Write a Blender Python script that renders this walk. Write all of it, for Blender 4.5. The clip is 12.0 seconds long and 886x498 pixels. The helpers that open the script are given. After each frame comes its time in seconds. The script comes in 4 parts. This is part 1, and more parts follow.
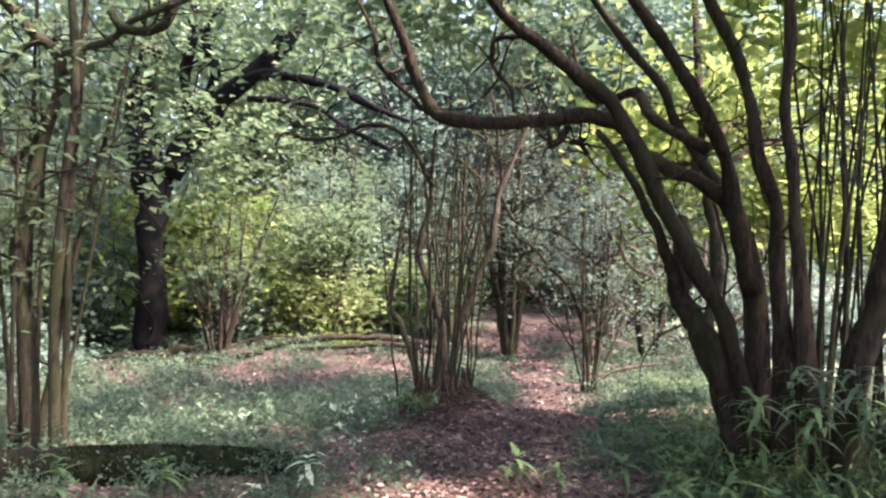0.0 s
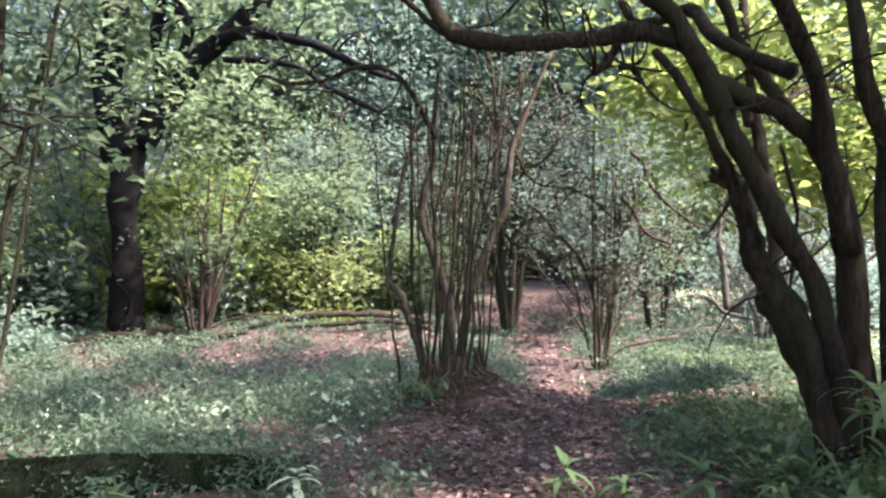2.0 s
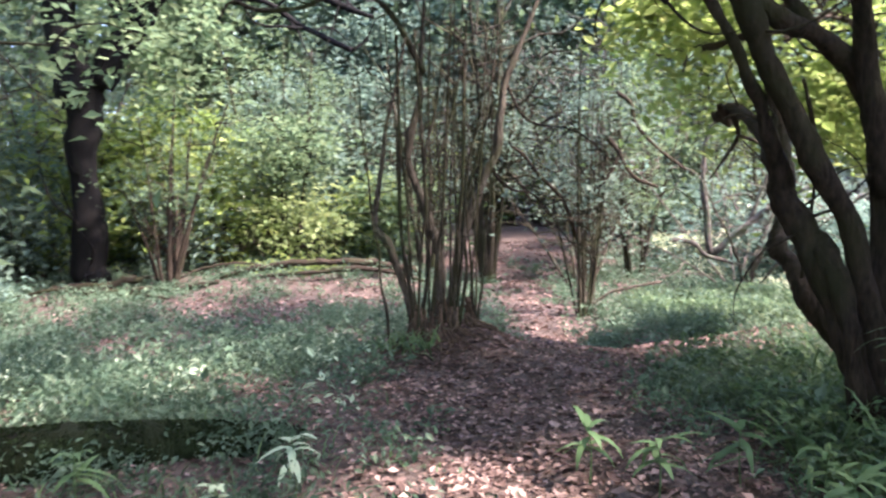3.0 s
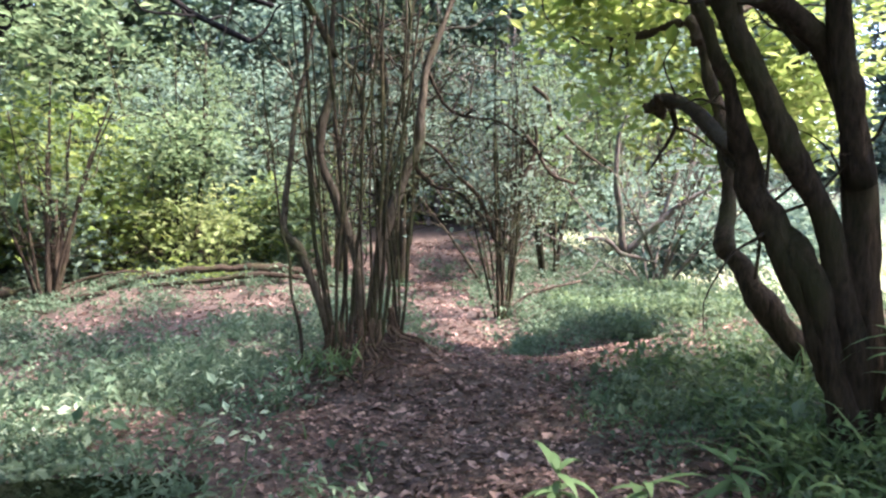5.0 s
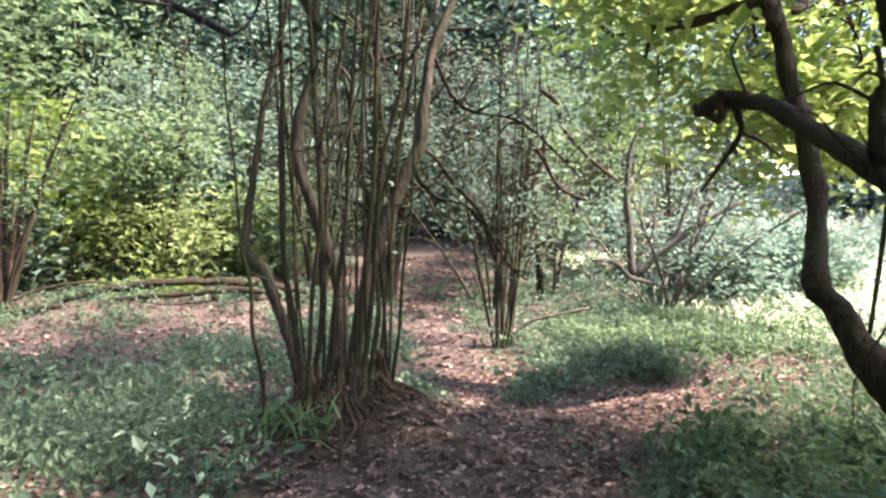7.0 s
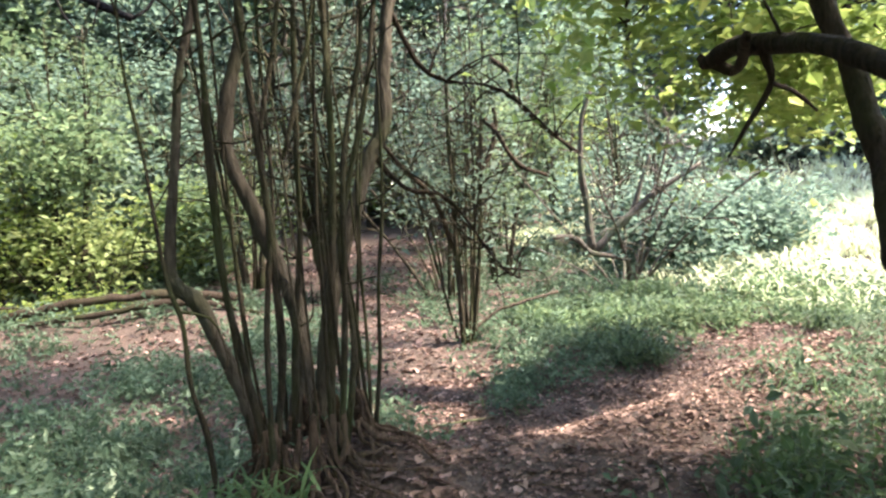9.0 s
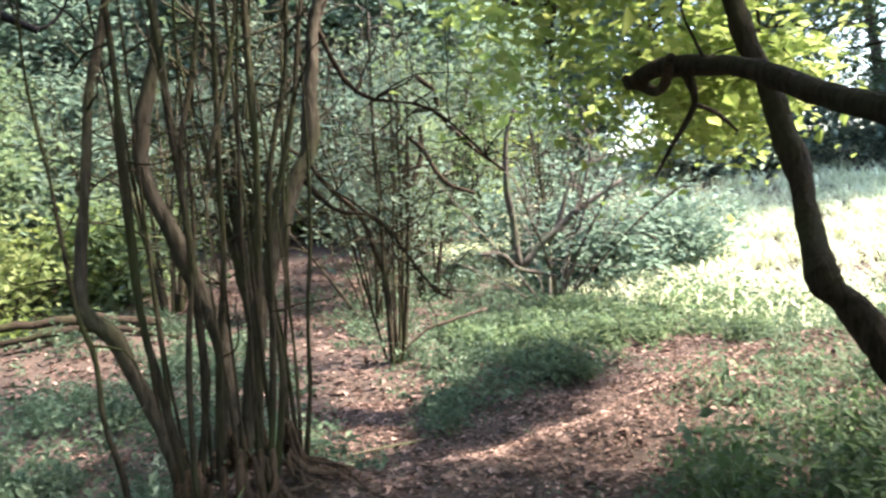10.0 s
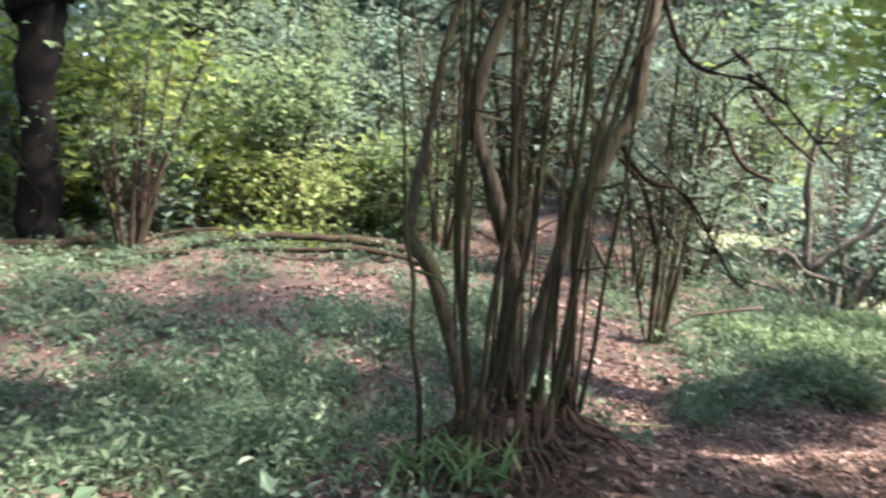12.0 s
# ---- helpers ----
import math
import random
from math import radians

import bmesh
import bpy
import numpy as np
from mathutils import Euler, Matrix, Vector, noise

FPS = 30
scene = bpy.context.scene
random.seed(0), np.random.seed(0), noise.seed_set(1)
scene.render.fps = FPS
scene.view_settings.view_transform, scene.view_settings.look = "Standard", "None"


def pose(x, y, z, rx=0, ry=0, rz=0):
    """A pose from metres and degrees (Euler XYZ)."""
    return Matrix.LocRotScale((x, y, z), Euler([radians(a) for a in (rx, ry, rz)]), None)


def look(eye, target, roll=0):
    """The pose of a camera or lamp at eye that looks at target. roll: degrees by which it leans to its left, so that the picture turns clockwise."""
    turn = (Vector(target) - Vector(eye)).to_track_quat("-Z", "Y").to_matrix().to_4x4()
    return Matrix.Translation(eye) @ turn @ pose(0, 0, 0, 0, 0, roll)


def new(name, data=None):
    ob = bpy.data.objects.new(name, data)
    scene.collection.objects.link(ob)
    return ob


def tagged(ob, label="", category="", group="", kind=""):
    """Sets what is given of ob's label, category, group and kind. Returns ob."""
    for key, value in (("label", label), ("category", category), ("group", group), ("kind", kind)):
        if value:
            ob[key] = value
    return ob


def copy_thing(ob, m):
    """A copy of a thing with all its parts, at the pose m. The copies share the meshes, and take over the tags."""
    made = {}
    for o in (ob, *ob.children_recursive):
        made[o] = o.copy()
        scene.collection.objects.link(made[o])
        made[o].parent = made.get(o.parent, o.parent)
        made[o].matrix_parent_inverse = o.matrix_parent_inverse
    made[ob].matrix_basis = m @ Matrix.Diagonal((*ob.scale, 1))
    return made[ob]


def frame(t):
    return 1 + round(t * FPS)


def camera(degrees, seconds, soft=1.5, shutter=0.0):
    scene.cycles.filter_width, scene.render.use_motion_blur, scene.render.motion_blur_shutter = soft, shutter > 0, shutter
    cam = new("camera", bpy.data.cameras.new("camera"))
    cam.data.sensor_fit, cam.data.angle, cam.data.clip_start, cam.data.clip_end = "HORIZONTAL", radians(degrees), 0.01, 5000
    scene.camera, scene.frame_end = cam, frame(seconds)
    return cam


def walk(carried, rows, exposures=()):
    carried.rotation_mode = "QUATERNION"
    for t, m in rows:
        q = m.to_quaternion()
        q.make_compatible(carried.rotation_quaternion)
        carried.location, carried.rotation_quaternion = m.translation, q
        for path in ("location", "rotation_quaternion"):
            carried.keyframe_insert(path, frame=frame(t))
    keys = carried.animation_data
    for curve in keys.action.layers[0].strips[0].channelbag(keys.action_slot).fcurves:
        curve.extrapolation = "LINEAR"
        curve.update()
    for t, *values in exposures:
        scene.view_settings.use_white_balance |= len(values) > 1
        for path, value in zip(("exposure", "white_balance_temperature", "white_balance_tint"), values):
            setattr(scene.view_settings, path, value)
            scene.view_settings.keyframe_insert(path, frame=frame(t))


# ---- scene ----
cam = camera(62.6, 12.0, soft=2.4, shutter=0.4)
METRES, EYE, TILT, LEAN, TURN = 5.2, 1.45, 3.0, 0.0, 0.0
ROWS = [
    (0.0, 0.0, 0.0, 0.0, -0.0, 0.0, 0.0),
    (0.5, -0.0191, 0.0596, -0.0108, -0.8, -1.71, -0.24),
    (1.0, -0.0331, 0.1079, -0.0078, 0.1, -5.44, -0.39),
    (1.5, -0.0226, 0.1789, -0.0134, 1.69, -3.87, -4.42),
    (2.0, -0.0381, 0.2211, -0.0235, -1.07, -2.0, 0.88),
    (2.5, -0.0572, 0.2792, -0.0349, -0.77, -6.1, 0.1),
    (3.0, -0.0733, 0.3076, -0.0301, -3.54, -6.27, 1.2),
    (3.5, -0.0939, 0.3256, -0.0261, -9.34, -6.55, 3.5),
    (5.5, -0.0803, 0.4963, -0.0415, -11.57, -6.33, 1.0),
    (6.0, -0.0611, 0.5591, -0.0417, -13.98, -5.66, 1.72),
    (6.5, -0.0691, 0.6169, -0.039, -16.12, -5.42, 2.61),
    (7.0, -0.0652, 0.6794, -0.0458, -12.02, -5.4, -0.16),
    (9.0, -0.0736, 0.8788, -0.038, -17.81, -7.13, 4.06),
    (9.5, -0.0756, 0.8937, -0.0344, -20.43, -6.23, 4.03),
    (10.0, -0.0734, 0.8986, -0.0339, -23.75, -6.27, 4.21),
    (10.5, -0.0702, 0.9031, -0.0362, -26.98, -8.52, 3.68),
    (11.0, -0.079, 0.9019, -0.0354, -23.85, -10.09, 1.96),
    (11.5, -0.1056, 0.9045, -0.0352, -12.37, -10.1, -1.33),
    (12.0, -0.1237, 0.9018, -0.0331, -2.94, -9.0, -3.35),
]
EXPOSURES = ((0.0, 3.45, 6550, 31), (3.5, 3.52, 6150, 27), (6.5, 3.57, 6600, 21), (9.5, 3.38, 6750, 15), (12.0, 3.42, 6600, 19))
walk(cam, [(t, pose(0, 0, EYE, TILT, LEAN, TURN) @ pose(METRES * x, METRES * y, METRES * z, 90 + pitch, roll, yaw)) for t, x, y, z, yaw, pitch, roll in ROWS],
     exposures=EXPOSURES)

# ---- light ----
world = bpy.data.worlds.new("sky")
scene.world = world
world.use_nodes = True
SUN_EL, SUN_AZ = 50.0, 112.0          # degrees; azimuth from ahead (+y) towards the right (+x)
wn = world.node_tree.nodes
sky = wn.new("ShaderNodeTexSky")
sky.sky_type, sky.sun_disc = "NISHITA", False
sky.sun_elevation, sky.sun_rotation = radians(SUN_EL), radians(SUN_AZ)
wn["Background"].inputs["Strength"].default_value = 0.15
world.node_tree.links.new(sky.outputs["Color"], wn["Background"].inputs["Color"])
sun = new("sun", bpy.data.lights.new("sun", "SUN"))
sun.data.energy, sun.data.angle, sun.data.color = 3.1, radians(3.0), (1.0, 0.93, 0.8)
sd = Vector((math.sin(radians(SUN_AZ)) * math.cos(radians(SUN_EL)), math.cos(radians(SUN_AZ)) * math.cos(radians(SUN_EL)), math.sin(radians(SUN_EL))))
sun.matrix_world = look(sd * 60, (0, 0, 0))
rng = np.random.default_rng(7)


# ---- materials ----
def mat(name):
    m = bpy.data.materials.new(name)
    m.use_nodes = True
    nt = m.node_tree
    return m, nt, nt.nodes["Principled BSDF"], nt.links.new


def node(nt, kind, **inputs):
    n = nt.nodes.new("ShaderNode" + kind)
    for k, v in inputs.items():
        n.inputs[k].default_value = v
    return n


def ramp(nt, stops):
    n = nt.nodes.new("ShaderNodeValToRGB")
    while len(n.color_ramp.elements) < len(stops):
        n.color_ramp.elements.new(0.5)
    for e, (p, c) in zip(n.color_ramp.elements, stops):
        e.position, e.color = p, (*c, 1)
    return n


def bark(name, dark, light, moss, moss_amount=0.5):
    m, nt, b, link = mat(name)
    co = node(nt, "TexCoord")
    mp = node(nt, "Mapping", Scale=(16, 16, 4))
    link(co.outputs["Object"], mp.inputs["Vector"])
    n1 = node(nt, "TexNoise", Scale=2.2, Detail=8.0, Roughness=0.65)
    link(mp.outputs[0], n1.inputs["Vector"])
    n2 = node(nt, "TexNoise", Scale=1.7, Detail=5.0)
    link(co.outputs["Object"], n2.inputs["Vector"])
    r = ramp(nt, [(0.3, dark), (0.7, light)])
    link(n1.outputs[0], r.inputs[0])
    r2 = ramp(nt, [(0.62 - 0.3 * moss_amount, (0, 0, 0)), (0.8 - 0.3 * moss_amount, (1, 1, 1))])
    link(n2.outputs[0], r2.inputs[0])
    mix = nt.nodes.new("ShaderNodeMix")
    mix.data_type = "RGBA"
    link(r2.outputs[0], mix.inputs[0])
    link(r.outputs[0], mix.inputs[6])
    mix.inputs[7].default_value = (*moss, 1)
    hs = node(nt, "HueSaturation")
    oi = node(nt, "ObjectInfo")
    mr = node(nt, "MapRange")
    mr.inputs["To Min"].default_value, mr.inputs["To Max"].default_value = 0.75, 1.25
    link(oi.outputs["Random"], mr.inputs[0])
    link(mr.outputs[0], hs.inputs["Value"])
    link(mix.outputs[2], hs.inputs["Color"])
    link(hs.outputs[0], b.inputs["Base Color"])
    b.inputs["Roughness"].default_value = 0.9
    b.inputs["Specular IOR Level"].default_value = 0.12
    bp = node(nt, "Bump", Strength=1.0, Distance=0.035)
    link(n1.outputs[0], bp.inputs["Height"])
    link(bp.outputs[0], b.inputs["Normal"])
    return m


def leaf(name, a, b_, through_share=0.45, gloss=0.65):
    m, nt, b, link = mat(name)
    g = node(nt, "NewGeometry")
    r = ramp(nt, [(0.0, a), (0.7, tuple(0.65 * p + 0.35 * q for p, q in zip(a, b_))), (1.0, b_)])
    link(g.outputs["Random Per Island"], r.inputs[0])
    co = node(nt, "TexCoord")
    n = node(nt, "TexNoise", Scale=0.9, Detail=3.0)
    link(co.outputs["Object"], n.inputs["Vector"])
    hs = node(nt, "HueSaturation")
    mr = node(nt, "MapRange")
    mr.inputs["From Min"].default_value, mr.inputs["From Max"].default_value = 0.3, 0.7
    mr.inputs["To Min"].default_value, mr.inputs["To Max"].default_value = 0.7, 1.3
    link(n.outputs[0], mr.inputs[0])
    link(mr.outputs[0], hs.inputs["Value"])
    link(r.outputs[0], hs.inputs["Color"])
    link(hs.outputs[0], b.inputs["Base Color"])
    b.inputs["Roughness"].default_value = gloss
    b.inputs["Specular IOR Level"].default_value = 0.2
    tr = node(nt, "BsdfTranslucent")
    h2 = node(nt, "HueSaturation", Hue=0.485, Saturation=0.95, Value=1.5)
    link(hs.outputs[0], h2.inputs["Color"])
    link(h2.outputs[0], tr.inputs["Color"])
    mx = node(nt, "MixShader", Fac=through_share)
    link(b.outputs[0], mx.inputs[1])
    link(tr.outputs[0], mx.inputs[2])
    link(mx.outputs[0], nt.nodes["Material Output"].inputs["Surface"])
    return m


BARK = bark("hazel_bark", (0.010, 0.008, 0.006), (0.062, 0.050, 0.034), (0.036, 0.040, 0.017), 0.6)
BARK_DARK = bark("dark_bark", (0.008, 0.0055, 0.004), (0.055, 0.040, 0.028), (0.030, 0.030, 0.013), 0.35)
SMOOTH = bark("smooth_grey_bark", (0.026, 0.021, 0.016), (0.095, 0.080, 0.062), (0.055, 0.058, 0.03), 0.35)
BARK_GREY = bark("grey_bark", (0.045, 0.037, 0.031), (0.15, 0.125, 0.105), (0.10, 0.12, 0.07), 0.3)
ROOT = bark("bare_root", (0.014, 0.009, 0.006), (0.13, 0.085, 0.06), (0.06, 0.045, 0.03), 0.2)
# dark bark taken down to nearly black; the trunk's deep shade is included
OAK_SHADED = bark("shaded_old_tree_bark", (0.003, 0.0028, 0.0026), (0.012, 0.010, 0.009), (0.009, 0.010, 0.007), 0.1)
DEAD = bark("dead_wood", (0.05, 0.036, 0.028), (0.18, 0.14, 0.11), (0.12, 0.13, 0.07), 0.3)
# mossy bark darkened to near black for the shade the log lies in
MOSS_SHADED = bark("mossy_log", (0.005, 0.0045, 0.003), (0.018, 0.015, 0.009), (0.012, 0.019, 0.006), 0.7)
LEAF = leaf("green_leaf", (0.075, 0.125, 0.062), (0.15, 0.20, 0.10), 0.5)
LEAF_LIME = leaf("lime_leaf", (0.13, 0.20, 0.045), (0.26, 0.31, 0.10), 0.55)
# cool, paler leaf green that also carries the haze of the far foliage
LEAF_BLUE = leaf("cool_green_leaf", (0.088, 0.138, 0.105), (0.165, 0.225, 0.168), 0.5)
# darker copy of the leaf green, with thicket and hedge shade in its colour
LEAF_DIM = leaf("shade_toned_leaf", (0.06, 0.09, 0.065), (0.12, 0.16, 0.115), 0.4)
# leaf green pushed to bright yellow, with the sunlight put into the colour
LEAF_SUN = leaf("sun_toned_leaf", (0.165, 0.225, 0.085), (0.30, 0.35, 0.155), 0.55)
HERB = leaf("herb_leaf", (0.046, 0.082, 0.047), (0.138, 0.187, 0.12), 0.4)
GRASS = leaf("strap_leaf", (0.045, 0.09, 0.035), (0.13, 0.19, 0.08), 0.3)
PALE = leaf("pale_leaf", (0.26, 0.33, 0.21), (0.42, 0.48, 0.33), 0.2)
# grass green lifted towards white; the overexposed sunlight is in the colour
MEADOW = leaf("sun_toned_grass", (0.40, 0.45, 0.27), (0.66, 0.67, 0.48), 0.3)
# moss green with the log's shade mixed into the colour
TUFT_SHADED = leaf("shaded_moss_tuft", (0.006, 0.011, 0.003), (0.018, 0.030, 0.008), 0.15, 0.95)
LITTER = leaf("fallen_leaf", (0.04, 0.022, 0.017), (0.34, 0.225, 0.185), 0.1, 0.7)


def soil():
    m, nt, b, link = mat("forest_soil")
    co = node(nt, "TexCoord")
    n1 = node(nt, "TexNoise", Scale=0.8, Detail=6.0)
    n2 = node(nt, "TexNoise", Scale=28.0, Detail=6.0, Roughness=0.7)
    for n in (n1, n2):
        link(co.outputs["Object"], n.inputs["Vector"])
    r = ramp(nt, [(0.25, (0.022, 0.013, 0.010)), (0.5, (0.055, 0.035, 0.026)), (0.75, (0.125, 0.082, 0.062))])
    link(n2.outputs[0], r.inputs[0])
    hs = node(nt, "HueSaturation")
    mr = node(nt, "MapRange")
    mr.inputs["To Min"].default_value, mr.inputs["To Max"].default_value = 0.5, 1.5
    link(n1.outputs[0], mr.inputs[0])
    link(mr.outputs[0], hs.inputs["Value"])
    link(r.outputs[0], hs.inputs["Color"])
    link(hs.outputs[0], b.inputs["Base Color"])
    b.inputs["Roughness"].default_value = 0.95
    bp = node(nt, "Bump", Strength=0.9, Distance=0.03)
    link(n2.outputs[0], bp.inputs["Height"])
    link(bp.outputs[0], b.inputs["Normal"])
    return m


SOIL = soil()


# ---- ground ----
def smooth(a, b, v):
    u = np.clip((v - a) / (b - a), 0, 1)
    return u * u * (3 - 2 * u)


def height(x, y):
    """The lie of the land: level path, a dip past the hazel, then a slow rise with a bank of bare earth."""
    x, y = np.asarray(x, float), np.asarray(y, float)
    z = -0.62 * smooth(8.3, 10.3, y + 0.25 * np.sin(x * 0.9) - 0.15 * np.abs(x - 0.2))
    z = z + 0.022 * np.clip(y - 11, 0, 9) + 0.14 * np.clip(y - 20, 0, 12)
    z = z + 0.13 * np.clip(x - 11, 0, 16) * smooth(4, 12, y)
    z = z - 0.35 * np.exp(-((x + 3.0) ** 2 / 3.0 + (y - 9.6) ** 2 / 1.5))
    z = z - 0.5 * np.exp(-((x + 2.7) ** 2 / 0.3 + (y - 10.2) ** 2 / 0.1))
    z = z + 0.38 * np.exp(-((y - 17.9 + 0.2 * x * 0.3) / 0.9) ** 2) * smooth(-6.0, -3.5, x) * (1 - smooth(-0.2, 0.9, x))
    z = z + 0.25 * np.exp(-((x - 0.05) ** 2 + (y - 8.2) ** 2) / 0.5)
    z = z + 0.035 * np.sin(x * 2.1 + 0.7) * np.sin(y * 1.7) + 0.02 * np.sin(x * 5.3 + y * 3.1)
    return z


def hz(x, y):
    return float(height(x, y))


def path_mask(x, y):
    """1 on bare, leaf-strewn earth, 0 under plants."""
    x, y = np.asarray(x, float), np.asarray(y, float)
    n = 0.25 * np.sin(x * 2.3 + y * 1.1) + 0.2 * np.sin(x * 4.7 - y * 3.3)
    def strip(ax, ay, bx, by, w):
        dx, dy = bx - ax, by - ay
        u = np.clip(((x - ax) * dx + (y - ay) * dy) / (dx * dx + dy * dy), 0, 1)
        return np.hypot(x - ax - u * dx, y - ay - u * dy) / w
    d = np.minimum(strip(0.3, -4, 0.4, 7.6, 1.15), strip(0.9, 7.3, 2.3, 10.2, 0.8))
    d = np.minimum(d, strip(2.3, 10.2, 6.0, 11.6, 0.8))
    d = np.minimum(d, strip(1.5, 8.4, 5.6, 10.8, 0.95))
    d = np.minimum(d, strip(1.5, 9.5, 2.4, 19, 0.6))
    d = np.minimum(d, strip(1.2, 21.0, 4.2, 24.5, 2.0))
    d = np.minimum(d, strip(-3.0, 10.2, -2.5, 10.2, 0.4))
    d = np.minimum(d, strip(-2.2, 9.6, -0.9, 9.8, 0.28))
    d = np.minimum(d, strip(-4.8, 15.6, -1.0, 16.4, 0.8))
    return np.clip(1.5 - d + n, 0, 1)


def mesh_from(name, verts, faces_flat, size, material, smooth_it=False):
    """A mesh from vertex and face arrays, all faces of one size."""
    me = bpy.data.meshes.new(name)
    verts = np.asarray(verts, np.float32).reshape(-1, 3)
    f = np.asarray(faces_flat, np.int32).ravel()
    me.vertices.add(len(verts))
    me.vertices.foreach_set("co", verts.ravel())
    me.loops.add(len(f))
    me.loops.foreach_set("vertex_index", f)
    n = len(f) // size
    me.polygons.add(n)
    me.polygons.foreach_set("loop_start", np.arange(n, dtype=np.int32) * size)
    me.polygons.foreach_set("use_smooth", np.full(n, smooth_it))
    me.update(calc_edges=True)
    me.materials.append(material)
    return me


def axis_steps(lo, hi, fine_lo, fine_hi, fine, far):
    a = np.arange(fine_lo, fine_hi, fine)
    left, right, step = [], [], fine
    v = fine_lo
    while v > lo:
        step = min(step * 1.25, far)
        v -= step
        left.append(v)
    v, step = a[-1], fine
    while v < hi:
        step = min(step * 1.25, far)
        v += step
        right.append(v)
    return np.array(left[::-1] + list(a) + right)


gx = axis_steps(-400, 400, -9, 12, 0.12, 40)
gy = axis_steps(-300, 500, -3, 24, 0.12, 40)
X, Y = np.meshgrid(gx, gy)
Z = height(X, Y) + 0.012 * rng.normal(size=X.shape) * (np.abs(X) < 15)
nx, ny = len(gx), len(gy)
idx = np.arange(nx * ny).reshape(ny, nx)
quads = np.stack([idx[:-1, :-1], idx[:-1, 1:], idx[1:, 1:], idx[1:, :-1]], -1)
ground = new("ground", mesh_from("ground", np.stack([X, Y, Z], -1), quads, 4, SOIL, True))
tagged(ground, "brown woodland soil strewn with dead leaves", "ground", kind="structure")


# ---- building blocks ----
def thing(name, x, y, label, category, group="", z=None):
    e = new(name)
    e.location = (x, y, hz(x, y) if z is None else z)
    return tagged(e, label, category, group)


def hang(name, me, parent, label=""):
    ob = new(name, me)
    if name in ("brushwood", "moss", "foliage", "crown", "leaves"):
        ob["kind"] = "stuff"
    ob.parent = parent
    if label:
        ob["label"] = label
    return ob


def curve_points(pts, per=5, wobble=0.0):
    """A smooth line through (x, y, z, radius) points."""
    p = np.array(pts, float)
    q = np.vstack([2 * p[0] - p[1], p, 2 * p[-1] - p[-2]])
    out = []
    for i in range(1, len(q) - 2):
        for k in range(per):
            u = k / per
            a, b, c, d = q[i - 1:i + 3]
            out.append(0.5 * (2 * b + (c - a) * u + (2 * a - 5 * b + 4 * c - d) * u * u + (3 * b - a - 3 * c + d) * u ** 3))
    out.append(p[-1])
    out = np.array(out)
    out[:, 3] = np.maximum(out[:, 3], 0.002)
    if wobble:
        out[1:, :3] += rng.normal(size=(len(out) - 1, 3)) * out[1:, 3:] * wobble
        out[:, 3] *= 1 + rng.normal(size=len(out)) * wobble * 0.7
    return out


def tube(pts, sides=8, rough=0.06):
    """Vertices and quads of a closed, slightly knobbly tube."""
    a0, a1 = pts[0].copy(), pts[-1].copy()
    a0[:3] += (pts[0] - pts[1])[:3] * 0.15
    a1[:3] += (pts[-1] - pts[-2])[:3] / (np.linalg.norm((pts[-1] - pts[-2])[:3]) + 1e-9) * pts[-1, 3] * 0.35
    a0[3], a1[3] = a0[3] * 0.05, a1[3] * 0.05
    pts = np.vstack([a0, pts, a1])
    c, r = pts[:, :3], pts[:, 3]
    tang = np.gradient(c, axis=0)
    tang /= np.linalg.norm(tang, axis=1)[:, None] + 1e-9
    ref = np.array([0.31, 0.95, 0.05]) if abs(tang[0] @ [0.31, 0.95, 0.05]) < 0.9 else np.array([0.95, -0.3, 0.1])
    n1 = np.cross(tang, ref)
    n1 /= np.linalg.norm(n1, axis=1)[:, None] + 1e-9
    n2 = np.cross(tang, n1)
    a = np.linspace(0, 2 * np.pi, sides, endpoint=False)
    rr = r[:, None] * (1 + rough * rng.normal(size=(len(c), sides)))
    v = c[:, None] + rr[..., None] * (np.cos(a)[None, :, None] * n1[:, None] + np.sin(a)[None, :, None] * n2[:, None])
    i = np.arange(len(c) * sides).reshape(len(c), sides)
    f = np.stack([i[:-1], np.roll(i[:-1], -1, 1), np.roll(i[1:], -1, 1), i[1:]], -1).reshape(-1, 4)
    return v.reshape(-1, 3), f


def tubes_mesh(name, lines, material, base, sides=7, rough=0.06):
    vs, fs, n = [], [], 0
    for pts in lines:
        v, f = tube(pts, sides, rough)
        vs.append(v)
        fs.append(f + n)
        n += len(v)
    return mesh_from(name, np.vstack(vs) - np.array(base), np.vstack(fs), 4, material, True)


LINES = {}          # each tree's limbs, for the twigs that grow from them


